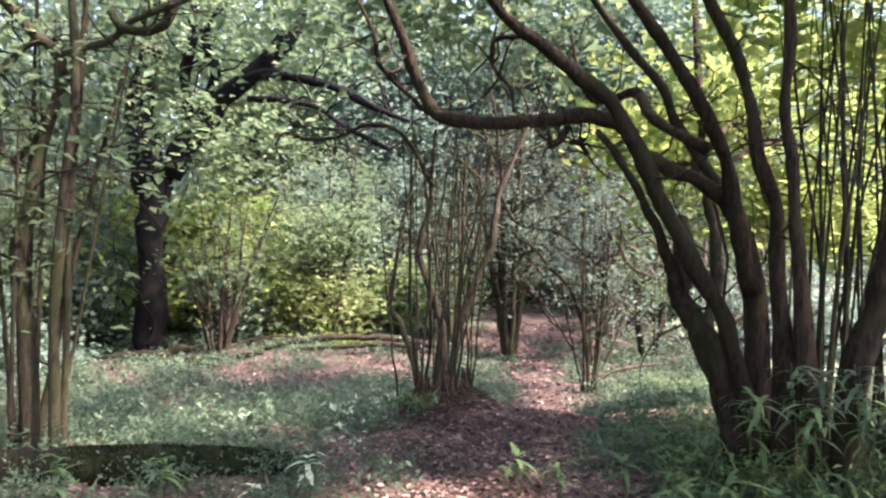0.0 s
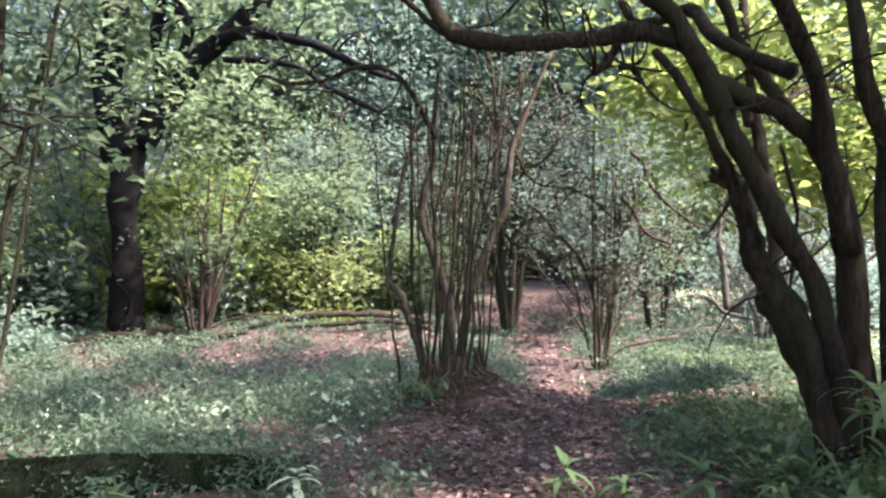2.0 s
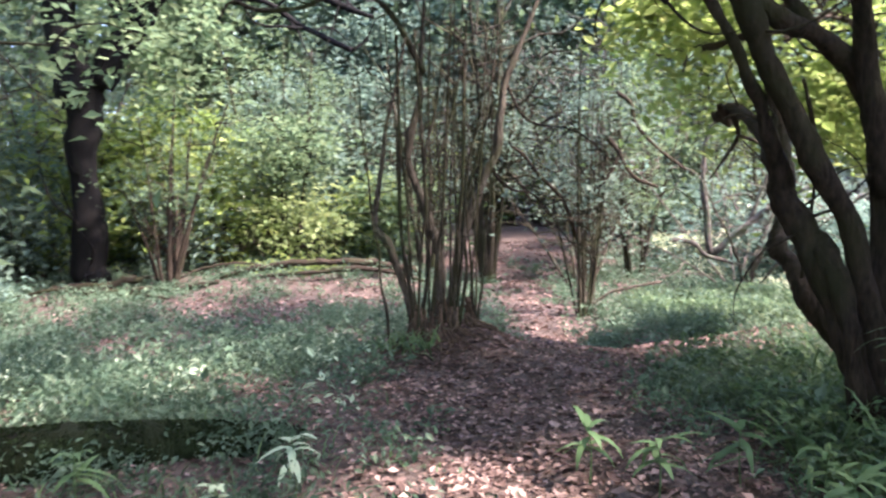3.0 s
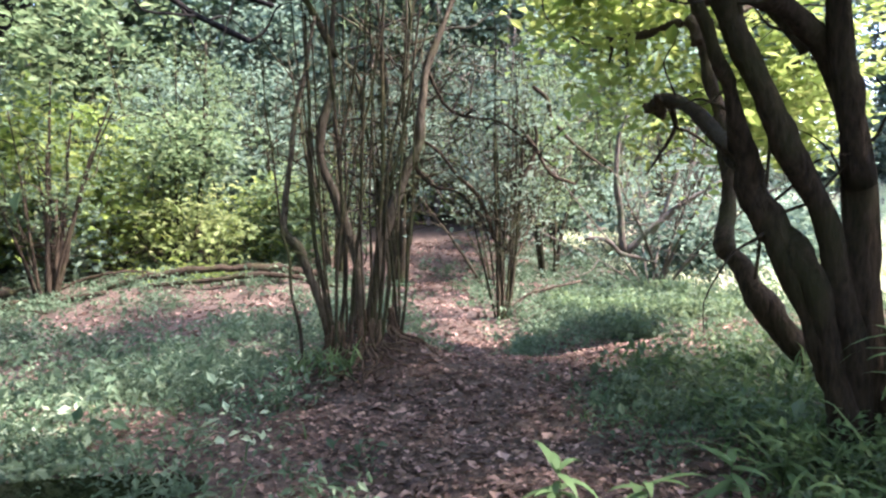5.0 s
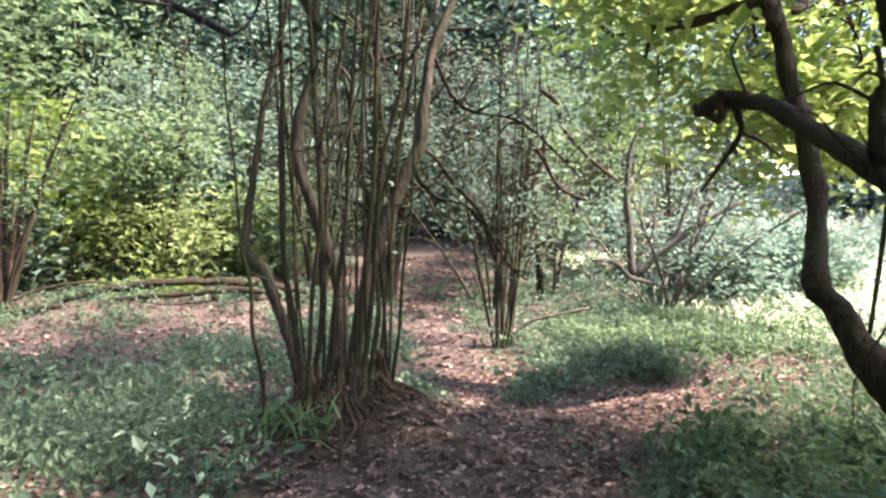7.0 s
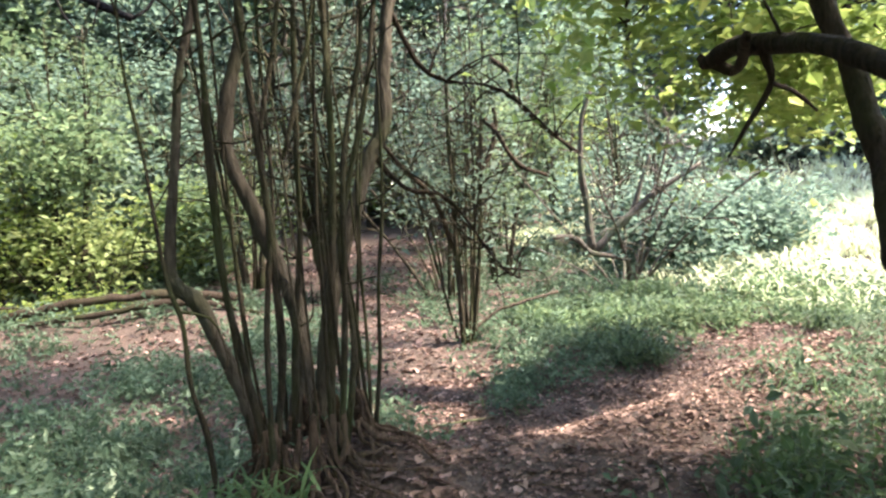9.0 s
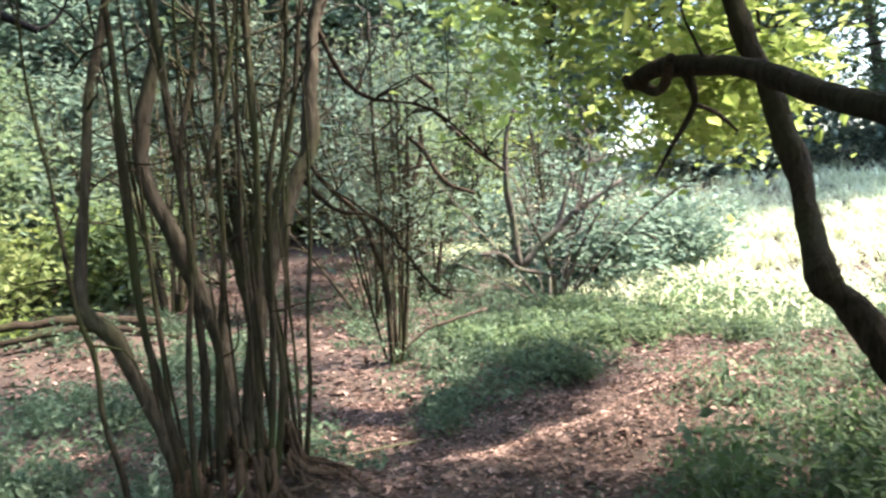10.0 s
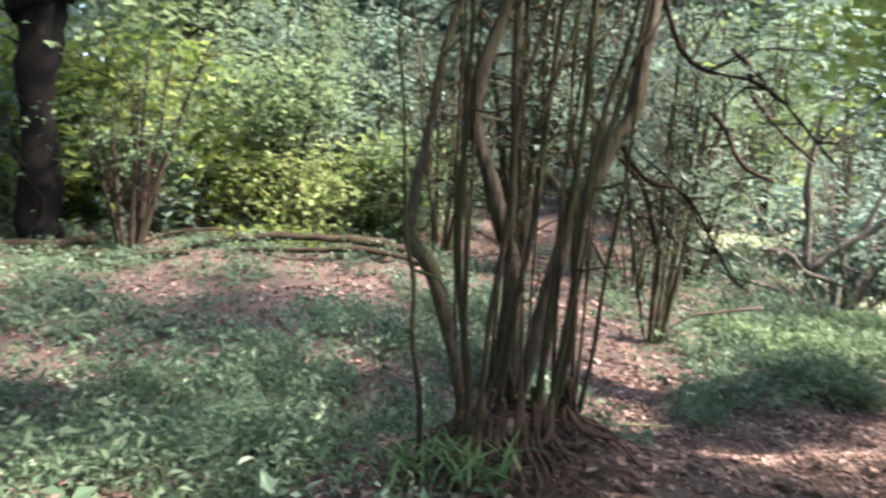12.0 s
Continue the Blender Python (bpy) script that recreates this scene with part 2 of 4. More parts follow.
def limb(tree, name, pts, material=None, sides=10, rooted=False, wobble=0.03, girth=0.84):
    """One trunk, limb or stem of a tree, through (x, y, z, radius) points in the world."""
    pts = list(pts)
    if rooted:
        x, y, z, r = pts[0]
        x2, y2 = x + (x - pts[1][0]) * 0.4, y + (y - pts[1][1]) * 0.4
        pts.insert(0, (x2, y2, hz(x2, y2) - 0.12, r * 1.12))
    line = curve_points(pts, 6, wobble)
    line[:, 3] *= girth
    s = np.linspace(0, len(pts), len(line))
    ph = rng.uniform(0, 6.28, 4)
    line[:, 3] *= 1 + 0.08 * np.sin(s * 2.3 + ph[0]) + 0.07 * np.sin(s * 5.1 + ph[1])
    line[1:, 0] += line[1:, 3] * 0.16 * np.sin(s[1:] * 3.7 + ph[2])
    line[1:, 2] += line[1:, 3] * 0.12 * np.sin(s[1:] * 4.3 + ph[3])
    if name != "root":
        LINES.setdefault(tree.name, []).append(line)
    me = tubes_mesh(name, [line], material or BARK_DARK, tree.location, sides, 0.035)
    return hang(name, me, tree)


def open_canopy(c):
    """Leaves without those in gaps cut along the sun's line, added to light chosen spots."""
    keep = np.ones(len(c), bool)
    for gx_, gy_, r in ((-0.1, 4.95, 0.55), (1.1, 11.2, 0.6), (4.9, 10.4, 0.7), (-2.2, 7.6, 0.6), (-3.2, 6.6, 0.5), (2.3, 12.5, 0.6), (-2.6, 22.3, 1.5), (-4.6, 22.6, 1.2), (-1.9, 17.3, 0.45), (-3.4, 20.4, 1.0), (-1.9, 9.65, 0.4), (-4.2, 12.0, 0.5), (-1.3, 12.6, 0.4)):
        o = c - np.array([gx_, gy_, hz(gx_, gy_)])
        s_ = np.array(sd)
        keep &= np.linalg.norm(o - (o @ s_)[:, None] * s_, axis=1) > r
    return c[keep]


def leaf_cloud(name, centres, size, material, base, flat=0.6, length=1.7, jitter=0.35, droop=0.0):
    """Many separate folded leaves, one at each centre."""
    c = np.asarray(centres, float)
    n = len(c)
    s = size * (1 + jitter * rng.normal(size=n)).clip(0.4, 2)
    az = rng.uniform(0, 2 * np.pi, n)
    el = rng.normal(size=n) * (1 - flat) * 1.1 - droop
    d = np.stack([np.cos(az) * np.cos(el), np.sin(az) * np.cos(el), np.sin(el)], -1)
    w = np.cross(d, np.stack([rng.normal(size=n) * (1 - flat), rng.normal(size=n) * (1 - flat), np.ones(n)], -1))
    w /= np.linalg.norm(w, axis=1)[:, None]
    up = np.cross(w, d)
    L, W = (s * length / 2)[:, None], (s / 2)[:, None]
    v = np.stack([c - d * L, c + w * W + up * W * 0.35 - d * L * 0.1, c + d * L - up * L * 0.15, c - w * W + up * W * 0.35 - d * L * 0.1], 1)
    return mesh_from(name, v.reshape(-1, 3) - np.array(base), np.arange(4 * n), 4, material)


def sprays(n_sprays, per, where, spread, flat=0.25):
    """Centres of leaves gathered into flat, drooping sprays; where(n) gives the sprays' middles."""
    m = where(n_sprays)
    k = np.repeat(np.arange(n_sprays), per)
    o = rng.normal(size=(len(k), 3)) * spread * np.array([1, 1, flat])
    tilt = rng.normal(size=(n_sprays, 2)) * 0.3
    o[:, 2] += o[:, 0] * tilt[k, 0] + o[:, 1] * tilt[k, 1] - 0.25 * (o[:, 0] ** 2 + o[:, 1] ** 2) / spread
    return m[k] + o


def in_ball(cx, cy, cz, rx, ry, rz, shell=0.35):
    def f(n):
        d = rng.normal(size=(n, 3))
        d /= np.linalg.norm(d, axis=1)[:, None]
        r = shell + (1 - shell) * rng.uniform(size=(n, 1)) ** 0.6
        return np.array([cx, cy, cz]) + d * r * np.array([rx, ry, rz])
    return f


def in_box(x0, x1, y0, y1, z0, z1):
    return lambda n: np.stack([rng.uniform(x0, x1, n), rng.uniform(y0, y1, n), rng.uniform(z0, z1, n)], -1)


def arching(x, y, z, az, lean, length, r, curl=0.5, n=6):
    """Points of a stem that springs from the ground and arches outwards."""
    pts, p, a = [], np.array([x, y, z]), lean
    step = length / (n - 1)
    for i in range(n):
        pts.append((*p, r * (1 - 0.75 * i / (n - 1))))
        a += curl * lean / n + rng.normal() * 0.05
        az += rng.normal() * 0.18
        p = p + step * np.array([math.sin(a) * math.cos(az), math.sin(a) * math.sin(az), math.cos(a)])
    return pts


def twigs_on(lines, n, length, r):
    """Fine side twigs along given smooth lines."""
    out = []
    for _ in range(n):
        l = lines[rng.integers(len(lines))]
        i = rng.integers(len(l) // 3, len(l))
        p = l[i, :3]
        az, el = rng.uniform(0, 2 * np.pi), rng.uniform(-0.2, 0.9)
        L = length * rng.uniform(0.4, 1.2)
        pts, q = [], p.copy()
        for k in range(6):
            pts.append((*q, min(r, l[i, 3]) * (1 - 0.16 * k)))
            az += rng.normal() * 0.5
            el += rng.normal() * 0.4
            q = q + L / 5 * np.array([math.cos(az) * math.cos(el), math.sin(az) * math.cos(el), math.sin(el)])
        out.append(curve_points(pts, 2))
    return out


def twiggy(tree, n, length, r, material):
    """Thin crooked twigs along a tree's limbs, each a part."""
    for l in twigs_on(list(LINES[tree.name]), n, length, r):
        hang("twig", tubes_mesh("twig", [l], material, tree.location, 5), tree)


def hazel(name, x, y, stems, length, lean, r, label, leaves=0, leaf_mat=None, twigs=30, material=None, group="", low=0.5):
    """A many-stemmed shrub: stems from one stool, side twigs, and leaf sprays at the top."""
    t = thing(name, x, y, label, "shrub", group)
    z, lines = t.location.z, []
    for i in range(stems):
        az = rng.uniform(0, 2 * np.pi)
        o = 0.05 + 0.1 * lean + 0.16 * rng.uniform()
        pts = arching(x + o * math.cos(az), y + o * math.sin(az), z - 0.08, az, lean * rng.uniform(0.3, 1.2), length * rng.uniform(0.6, 1.1), r * rng.uniform(0.5, 1.3))
        line = curve_points(pts, 4, 0.12)
        lines.append(line)
        hang("stem", tubes_mesh("stem", [line], material or BARK, t.location, 7), t)
    if twigs and not group:
        for l in twigs_on(lines, twigs, length * 0.3, r * 0.4):
            hang("twig", tubes_mesh("twig", [l], material or BARK, t.location, 4), t)
    elif twigs:
        hang("brushwood", tubes_mesh("brushwood", twigs_on(lines, twigs, length * 0.3, r * 0.35), material or BARK, t.location, 4), t)
    if leaves:
        ends = np.vstack([l[int(len(l) * low):, :3] for l in lines])
        def where(n):
            return ends[rng.integers(len(ends), size=n)] + rng.normal(size=(n, 3)) * 0.35 * np.array([1, 1, 0.7])
        c = sprays(leaves // 25, 42, where, 0.3)
        hang("foliage", leaf_cloud("foliage", open_canopy(c), 0.058, leaf_mat or LEAF, t.location), t)
    return t


# ---- the dark, many-trunked tree beside the path ----
def near_tree():
    tree = thing("crooked_tree", 2.4, 5.6, "dark crooked many-trunked tree with long bent limbs beside the path", "tree")
    limb(tree, "trunk", [(2.17, 5.46, 0.25, 0.095), (2.09, 5.50, 0.63, 0.096), (2.02, 5.60, 0.97, 0.105), (1.92, 5.68, 1.22, 0.110), (1.85, 5.72, 1.40, 0.088), (1.75, 5.65, 1.67, 0.062), (1.65, 5.60, 1.90, 0.046), (1.55, 5.55, 2.07, 0.042), (1.41, 5.50, 2.31, 0.038), (1.30, 5.50, 2.49, 0.035), (1.18, 5.50, 2.64, 0.031)], BARK_DARK, rooted=True)
    limb(tree, "trunk", [(2.29, 5.50, 0.28, 0.089), (2.21, 5.50, 0.86, 0.085), (2.06, 5.50, 1.32, 0.077), (1.83, 5.50, 1.74, 0.077), (1.66, 5.50, 2.08, 0.077), (1.55, 5.50, 2.35, 0.080), (1.39, 5.50, 2.68, 0.077), (1.23, 5.50, 2.91, 0.073), (0.83, 5.40, 3.20, 0.061), (0.44, 5.30, 3.48, 0.052), (0.20, 5.20, 3.85, 0.044), (0.02, 5.10, 4.40, 0.034)], BARK_DARK, rooted=True)
    limb(tree, "trunk", [(2.47, 5.60, 0.26, 0.120), (2.39, 5.60, 0.93, 0.112), (2.37, 5.60, 1.67, 0.097), (2.19, 5.60, 2.10, 0.079), (1.99, 5.55, 2.24, 0.071), (1.73, 5.50, 2.35, 0.070), (1.54, 5.50, 2.44, 0.063)], BARK_DARK, rooted=True)
    limb(tree, "limb", [(1.46, 5.50, 2.60, 0.075), (1.24, 5.58, 2.76, 0.071), (0.95, 5.60, 2.77, 0.069), (0.51, 5.60, 2.72, 0.065), (0.07, 5.60, 2.75, 0.061), (-0.10, 5.60, 2.85, 0.061), (-0.22, 5.60, 3.12, 0.053), (-0.36, 5.50, 3.48, 0.044), (-0.49, 5.40, 3.79, 0.035)], BARK_DARK)
    limb(tree, "limb", [(2.36, 5.55, 1.40, 0.089), (2.24, 5.50, 1.82, 0.081), (2.20, 5.50, 2.16, 0.073), (2.06, 5.40, 2.55, 0.068), (1.88, 5.35, 2.87, 0.061), (1.70, 5.35, 3.19, 0.062), (1.41, 5.30, 3.58, 0.054), (1.12, 5.30, 4.01, 0.043)], BARK_DARK)
    limb(tree, "limb", [(2.33, 5.90, 2.16, 0.057), (2.27, 6.00, 2.32, 0.058), (2.13, 6.10, 2.58, 0.055), (1.99, 6.20, 2.90, 0.052), (1.87, 6.20, 3.20, 0.048), (1.59, 6.20, 3.54, 0.045), (1.32, 6.20, 3.94, 0.041), (1.06, 6.20, 4.39, 0.032)], BARK_DARK)
    limb(tree, "trunk", [(2.48, 5.30, 0.33, 0.102), (2.44, 5.30, 1.33, 0.078), (2.43, 5.30, 1.99, 0.067), (2.27, 5.20, 2.40, 0.059), (2.21, 5.20, 2.82, 0.052), (2.13, 5.20, 3.12, 0.053), (1.94, 5.20, 3.54, 0.049), (1.78, 5.20, 3.96, 0.042)], BARK_DARK, rooted=True)
    limb(tree, "trunk", [(2.58, 5.10, 0.38, 0.098), (2.50, 5.10, 1.41, 0.065), (2.48, 5.10, 1.93, 0.055), (2.45, 5.10, 2.45, 0.048), (2.42, 5.10, 2.79, 0.045), (2.48, 5.10, 3.25, 0.048), (2.43, 5.10, 3.91, 0.041)], BARK_DARK, rooted=True)
    limb(tree, "limb", [(0.97, 5.60, 2.70, 0.039), (0.92, 5.60, 2.61, 0.036), (0.83, 5.60, 2.53, 0.036)], BARK_DARK)
    limb(tree, "limb", [(0.98, 5.60, 2.57, 0.021), (1.07, 5.60, 2.56, 0.025), (1.12, 5.60, 2.47, 0.021)], BARK_DARK)
    limb(tree, "limb", [(2.02, 5.50, 2.50, 0.06), (1.74, 5.90, 2.81, 0.055), (1.68, 6.20, 3.12, 0.054), (1.51, 6.40, 3.12, 0.051), (1.36, 6.55, 3.16, 0.036), (1.24, 6.60, 3.42, 0.024), (1.20, 6.65, 3.80, 0.014)], BARK_DARK)
    limb(tree, "trunk", [(2.75, 5.00, 0.60, 0.124), (2.94, 5.00, 1.25, 0.100), (3.04, 5.00, 1.60, 0.089), (3.26, 5.00, 2.26, 0.083), (3.57, 5.00, 3.06, 0.072), (3.87, 5.00, 3.86, 0.066)], BARK_DARK, rooted=True)
    limb(tree, "limb", [(2.08, 5.42, 0.57, 0.060), (2.04, 5.50, 0.90, 0.082), (2.01, 5.60, 1.10, 0.086), (1.90, 5.70, 1.24, 0.062), (1.88, 5.76, 1.36, 0.059), (1.96, 5.90, 1.46, 0.062), (1.98, 6.05, 1.57, 0.060), (2.29, 6.80, 1.82, 0.065), (2.48, 7.46, 2.07, 0.069), (2.68, 8.20, 2.21, 0.068), (2.73, 8.60, 2.19, 0.056)], BARK_DARK, rooted=True)
    limb(tree, "limb", [(2.69, 8.60, 2.23, 0.034), (2.76, 8.50, 2.15, 0.040), (2.73, 8.30, 2.09, 0.039), (2.57, 8.05, 2.14, 0.039), (2.43, 7.85, 2.20, 0.037)], BARK_DARK)
    limb(tree, "limb", [(1.97, 6.02, 1.57, 0.047), (1.93, 6.00, 1.72, 0.042), (1.93, 6.00, 1.85, 0.037), (1.93, 6.00, 1.88, 0.030)], BARK_DARK)
    limb(tree, "branch", [(-0.04, 5.6, 2.76, 0.03), (-0.21, 5.6, 2.89, 0.025), (-0.49, 5.6, 3.18, 0.023), (-0.54, 5.6, 3.43, 0.02), (-0.67, 5.6, 3.70, 0.016)], BARK_DARK, 7)
    limb(tree, "branch", [(0.62, 5.45, 3.36, 0.024), (0.40, 5.6, 3.37, 0.023), (0.40, 5.6, 3.16, 0.021), (0.53, 5.6, 2.98, 0.017), (0.55, 5.6, 2.80, 0.012)], BARK_DARK, 7)
    twiggy(tree, 80, 0.8, 0.011, BARK_DARK)
    for i in range(34):
        u = rng.uniform()
        bx, by = 2.5 + 1.1 * u, 5.2 + 0.6 * rng.uniform()
        az = rng.uniform(-0.6, 0.9)
        pts = arching(bx, by, hz(bx, by) - 0.1, az, rng.uniform(0.0, 0.16), rng.uniform(4.2, 5.4), rng.uniform(0.012, 0.03), 0.3, 7)
        limb(tree, "shoot", pts, BARK, 6)
    crown = np.vstack([sprays(150, 30, in_ball(1.6, 5.9, 6.3, 3.6, 3.4, 1.7, 0.2), 0.4), sprays(90, 30, in_ball(3.6, 6.4, 4.2, 1.2, 1.5, 1.2, 0.2), 0.3)])
    hang("crown", leaf_cloud("crown", open_canopy(crown), 0.085, LEAF_LIME, tree.location), tree)


near_tree()


def bent_tree():
    tree = thing("bent_tree", 2.9, 6.6, "grey-brown tree with a sharply bent bare trunk", "tree")
    limb(tree, "trunk", [(2.94, 6.70, 0.20, 0.129), (2.73, 6.75, 0.47, 0.114), (2.63, 6.85, 0.70, 0.102), (2.58, 7.00, 0.90, 0.092), (2.54, 7.09, 1.06, 0.080), (2.69, 7.25, 1.27, 0.076), (2.78, 7.40, 1.58, 0.076), (2.83, 7.55, 1.92, 0.073), (2.84, 7.70, 2.25, 0.072), (2.84, 7.80, 2.53, 0.066), (2.87, 8.00, 3.09, 0.056)], BARK_DARK, rooted=True)
    limb(tree, "limb", [(2.71, 7.70, 2.59, 0.059), (2.72, 7.80, 2.78, 0.056), (2.81, 8.20, 2.87, 0.048), (2.86, 8.90, 2.94, 0.044), (2.79, 9.50, 3.04, 0.037), (2.59, 9.70, 3.02, 0.024), (2.46, 9.80, 3.13, 0.019)], BARK_DARK)
    limb(tree, "twig", [(2.79, 9.50, 3.04, 0.024), (2.79, 9.50, 2.90, 0.021), (2.76, 9.50, 2.79, 0.016)], BARK_DARK)
    limb(tree, "twig", [(2.57, 7.90, 2.14, 0.035), (2.62, 7.90, 1.95, 0.026), (2.52, 8.00, 1.72, 0.016), (2.39, 8.00, 1.56, 0.010)], BARK_DARK)
    limb(tree, "twig", [(2.62, 7.90, 1.95, 0.019), (2.78, 7.90, 1.89, 0.016), (2.93, 7.90, 1.78, 0.010)], BARK_DARK)
    limb(tree, "twig", [(2.47, 6.60, 2.21, 0.020), (2.56, 6.60, 1.82, 0.018), (2.57, 6.60, 1.59, 0.016), (2.46, 6.60, 0.81, 0.014)], BARK_DARK)
    c = np.vstack([sprays(190, 26, in_ball(4.2, 10.0, 4.0, 2.4, 1.8, 1.1, 0.1), 0.34), sprays(130, 24, in_ball(4.3, 10.4, 2.7, 1.6, 1.3, 0.6, 0.1), 0.28), sprays(80, 24, in_ball(5.9, 11.0, 2.6, 1.5, 1.2, 0.7, 0.1), 0.26),
                   sprays(30, 22, in_ball(2.6, 8.6, 3.3, 0.9, 0.7, 0.4, 0.1), 0.25)])
    hang("crown", leaf_cloud("crown", open_canopy(c), 0.085, LEAF_LIME, tree.location), tree)
    # unseen high limb and crown, added to keep the sun off the hollow
    limb(tree, "limb", [(2.87, 8.0, 3.09, 0.055), (3.0, 8.5, 4.6, 0.05), (3.3, 9.4, 6.6, 0.04), (3.8, 10.6, 8.8, 0.025)], BARK_DARK)
    top = sprays(215, 26, in_ball(4.0, 11.0, 9.0, 3.8, 3.4, 1.2, 0.1), 0.45)
    hang("crown", leaf_cloud("crown", open_canopy(top), 0.1, LEAF, tree.location), tree)
    lines = [curve_points([(3.0, 8.0, 3.0, 0.04), (3.6, 9.0, 3.5, 0.03), (4.3, 10.2, 3.5, 0.02), (5.0, 11.0, 3.0, 0.01)], 5),
             curve_points([(3.0, 8.0, 3.2, 0.035), (3.1, 9.2, 3.7, 0.03), (3.4, 10.4, 3.4, 0.018), (3.8, 11.2, 2.7, 0.008)], 5),
             curve_points([(3.1, 8.0, 2.8, 0.035), (4.0, 8.8, 3.2, 0.025), (5.0, 9.6, 3.1, 0.018), (5.8, 10.3, 2.5, 0.008)], 5)]
    for l in lines:
        hang("branch", tubes_mesh("branch", [l], BARK_DARK, tree.location, 6), tree)
    for l in twigs_on(lines, 110, 1.4, 0.012):
        hang("twig", tubes_mesh("twig", [l], BARK_DARK, tree.location, 4), tree)


bent_tree()


# ---- the coppiced hazel the path leads up to ----
def main_hazel():
    tree = thing("coppiced_hazel", 0.0, 8.3, "tall coppiced hazel with many slender stems on a rooty mound", "shrub")
    limb(tree, "stem", [(-0.07, 8.50, 0.32, 0.073), (0.01, 8.55, 0.73, 0.064), (-0.04, 8.60, 1.08, 0.057), (-0.15, 8.60, 1.42, 0.053), (-0.26, 8.60, 1.75, 0.050), (-0.27, 8.60, 2.00, 0.047), (-0.16, 8.60, 2.37, 0.042), (-0.14, 8.60, 2.69, 0.029), (-0.09, 8.60, 3.33, 0.021)], SMOOTH, rooted=True)
    limb(tree, "stem", [(-0.27, 8.30, 0.37, 0.045), (-0.37, 8.30, 0.69, 0.044), (-0.46, 8.25, 1.00, 0.045), (-0.57, 8.20, 1.17, 0.046), (-0.60, 8.20, 1.27, 0.037), (-0.54, 8.20, 1.65, 0.026), (-0.48, 8.20, 2.07, 0.026), (-0.39, 8.20, 2.42, 0.022), (-0.28, 8.20, 2.89, 0.015)], SMOOTH, rooted=True)
    limb(tree, "stem", [(-0.27, 8.10, 0.40, 0.025), (-0.31, 8.10, 0.75, 0.023), (-0.36, 8.10, 1.08, 0.023), (-0.37, 8.10, 1.59, 0.021), (-0.36, 8.10, 2.05, 0.019), (-0.36, 8.10, 2.40, 0.017), (-0.36, 8.10, 2.89, 0.012)], BARK, rooted=True)
    limb(tree, "stem", [(-0.20, 8.10, 0.36, 0.025), (-0.14, 8.05, 0.85, 0.023), (-0.14, 8.00, 1.35, 0.022), (-0.16, 8.00, 1.92, 0.020), (-0.18, 8.00, 2.38, 0.018), (-0.21, 8.00, 2.91, 0.013)], BARK, rooted=True)
    limb(tree, "stem", [(0.08, 8.20, 0.34, 0.027), (0.12, 8.20, 0.88, 0.025), (0.18, 8.20, 1.41, 0.023), (0.22, 8.20, 1.93, 0.021), (0.23, 8.20, 2.44, 0.019), (0.27, 8.20, 3.04, 0.013)], BARK, rooted=True)
    limb(tree, "stem", [(0.04, 8.60, 0.23, 0.063), (0.16, 8.60, 0.81, 0.058), (0.33, 8.60, 1.38, 0.054), (0.49, 8.60, 1.73, 0.054), (0.58, 8.60, 1.96, 0.054), (0.62, 8.60, 2.29, 0.046), (0.67, 8.60, 2.56, 0.044), (0.84, 8.60, 2.97, 0.031), (1.09, 8.60, 3.53, 0.022)], SMOOTH, rooted=True)
    limb(tree, "stem", [(0.10, 8.10, 0.23, 0.023), (0.19, 8.10, 0.62, 0.023), (0.21, 8.10, 0.88, 0.019), (0.19, 8.10, 1.30, 0.019), (0.26, 8.10, 1.58, 0.017), (0.39, 8.10, 2.04, 0.015), (0.46, 8.10, 2.42, 0.014), (0.55, 8.10, 2.98, 0.009)], BARK, rooted=True)
    limb(tree, "stem", [(-0.23, 8.00, 0.40, 0.019), (-0.20, 8.00, 0.97, 0.017), (-0.14, 8.00, 1.37, 0.016), (-0.14, 8.00, 1.82, 0.015), (-0.04, 8.00, 2.24, 0.014), (0.06, 8.00, 2.80, 0.009)], BARK, rooted=True)
    limb(tree, "stem", [(-0.04, 8.10, 1.73, 0.014), (0.07, 8.10, 2.07, 0.014), (0.16, 8.10, 2.41, 0.013), (0.25, 8.10, 2.90, 0.009)], BARK)
    limb(tree, "stem", [(0.08, 8.00, 0.32, 0.018), (0.17, 8.00, 1.00, 0.018), (0.22, 8.00, 1.66, 0.016), (0.33, 8.00, 2.10, 0.014), (0.38, 8.00, 2.39, 0.013), (0.42, 8.00, 2.88, 0.009)], BARK, rooted=True)
    limb(tree, "branch", [(-0.12, 8.30, 2.60, 0.033), (-0.32, 8.30, 3.00, 0.033), (-0.54, 8.25, 3.25, 0.030), (-0.86, 8.20, 3.29, 0.030), (-1.17, 8.10, 3.14, 0.025), (-1.50, 8.00, 3.09, 0.023), (-1.75, 8.00, 3.16, 0.018), (-1.86, 8.00, 3.02, 0.014)], BARK)
    limb(tree, "branch", [(-1.10, 8.10, 3.15, 0.014), (-1.29, 8.10, 3.25, 0.011), (-1.42, 8.10, 3.41, 0.009), (-1.68, 8.10, 3.47, 0.007)], BARK)
    limb(tree, "stem", [(-0.51, 8.10, 0.42, 0.017), (-0.56, 8.10, 0.72, 0.015), (-0.57, 8.10, 1.02, 0.014), (-0.62, 8.10, 1.26, 0.012), (-0.65, 8.10, 1.77, 0.010), (-0.69, 8.10, 2.13, 0.008), (-0.69, 8.10, 2.52, 0.006)], BARK, rooted=True)
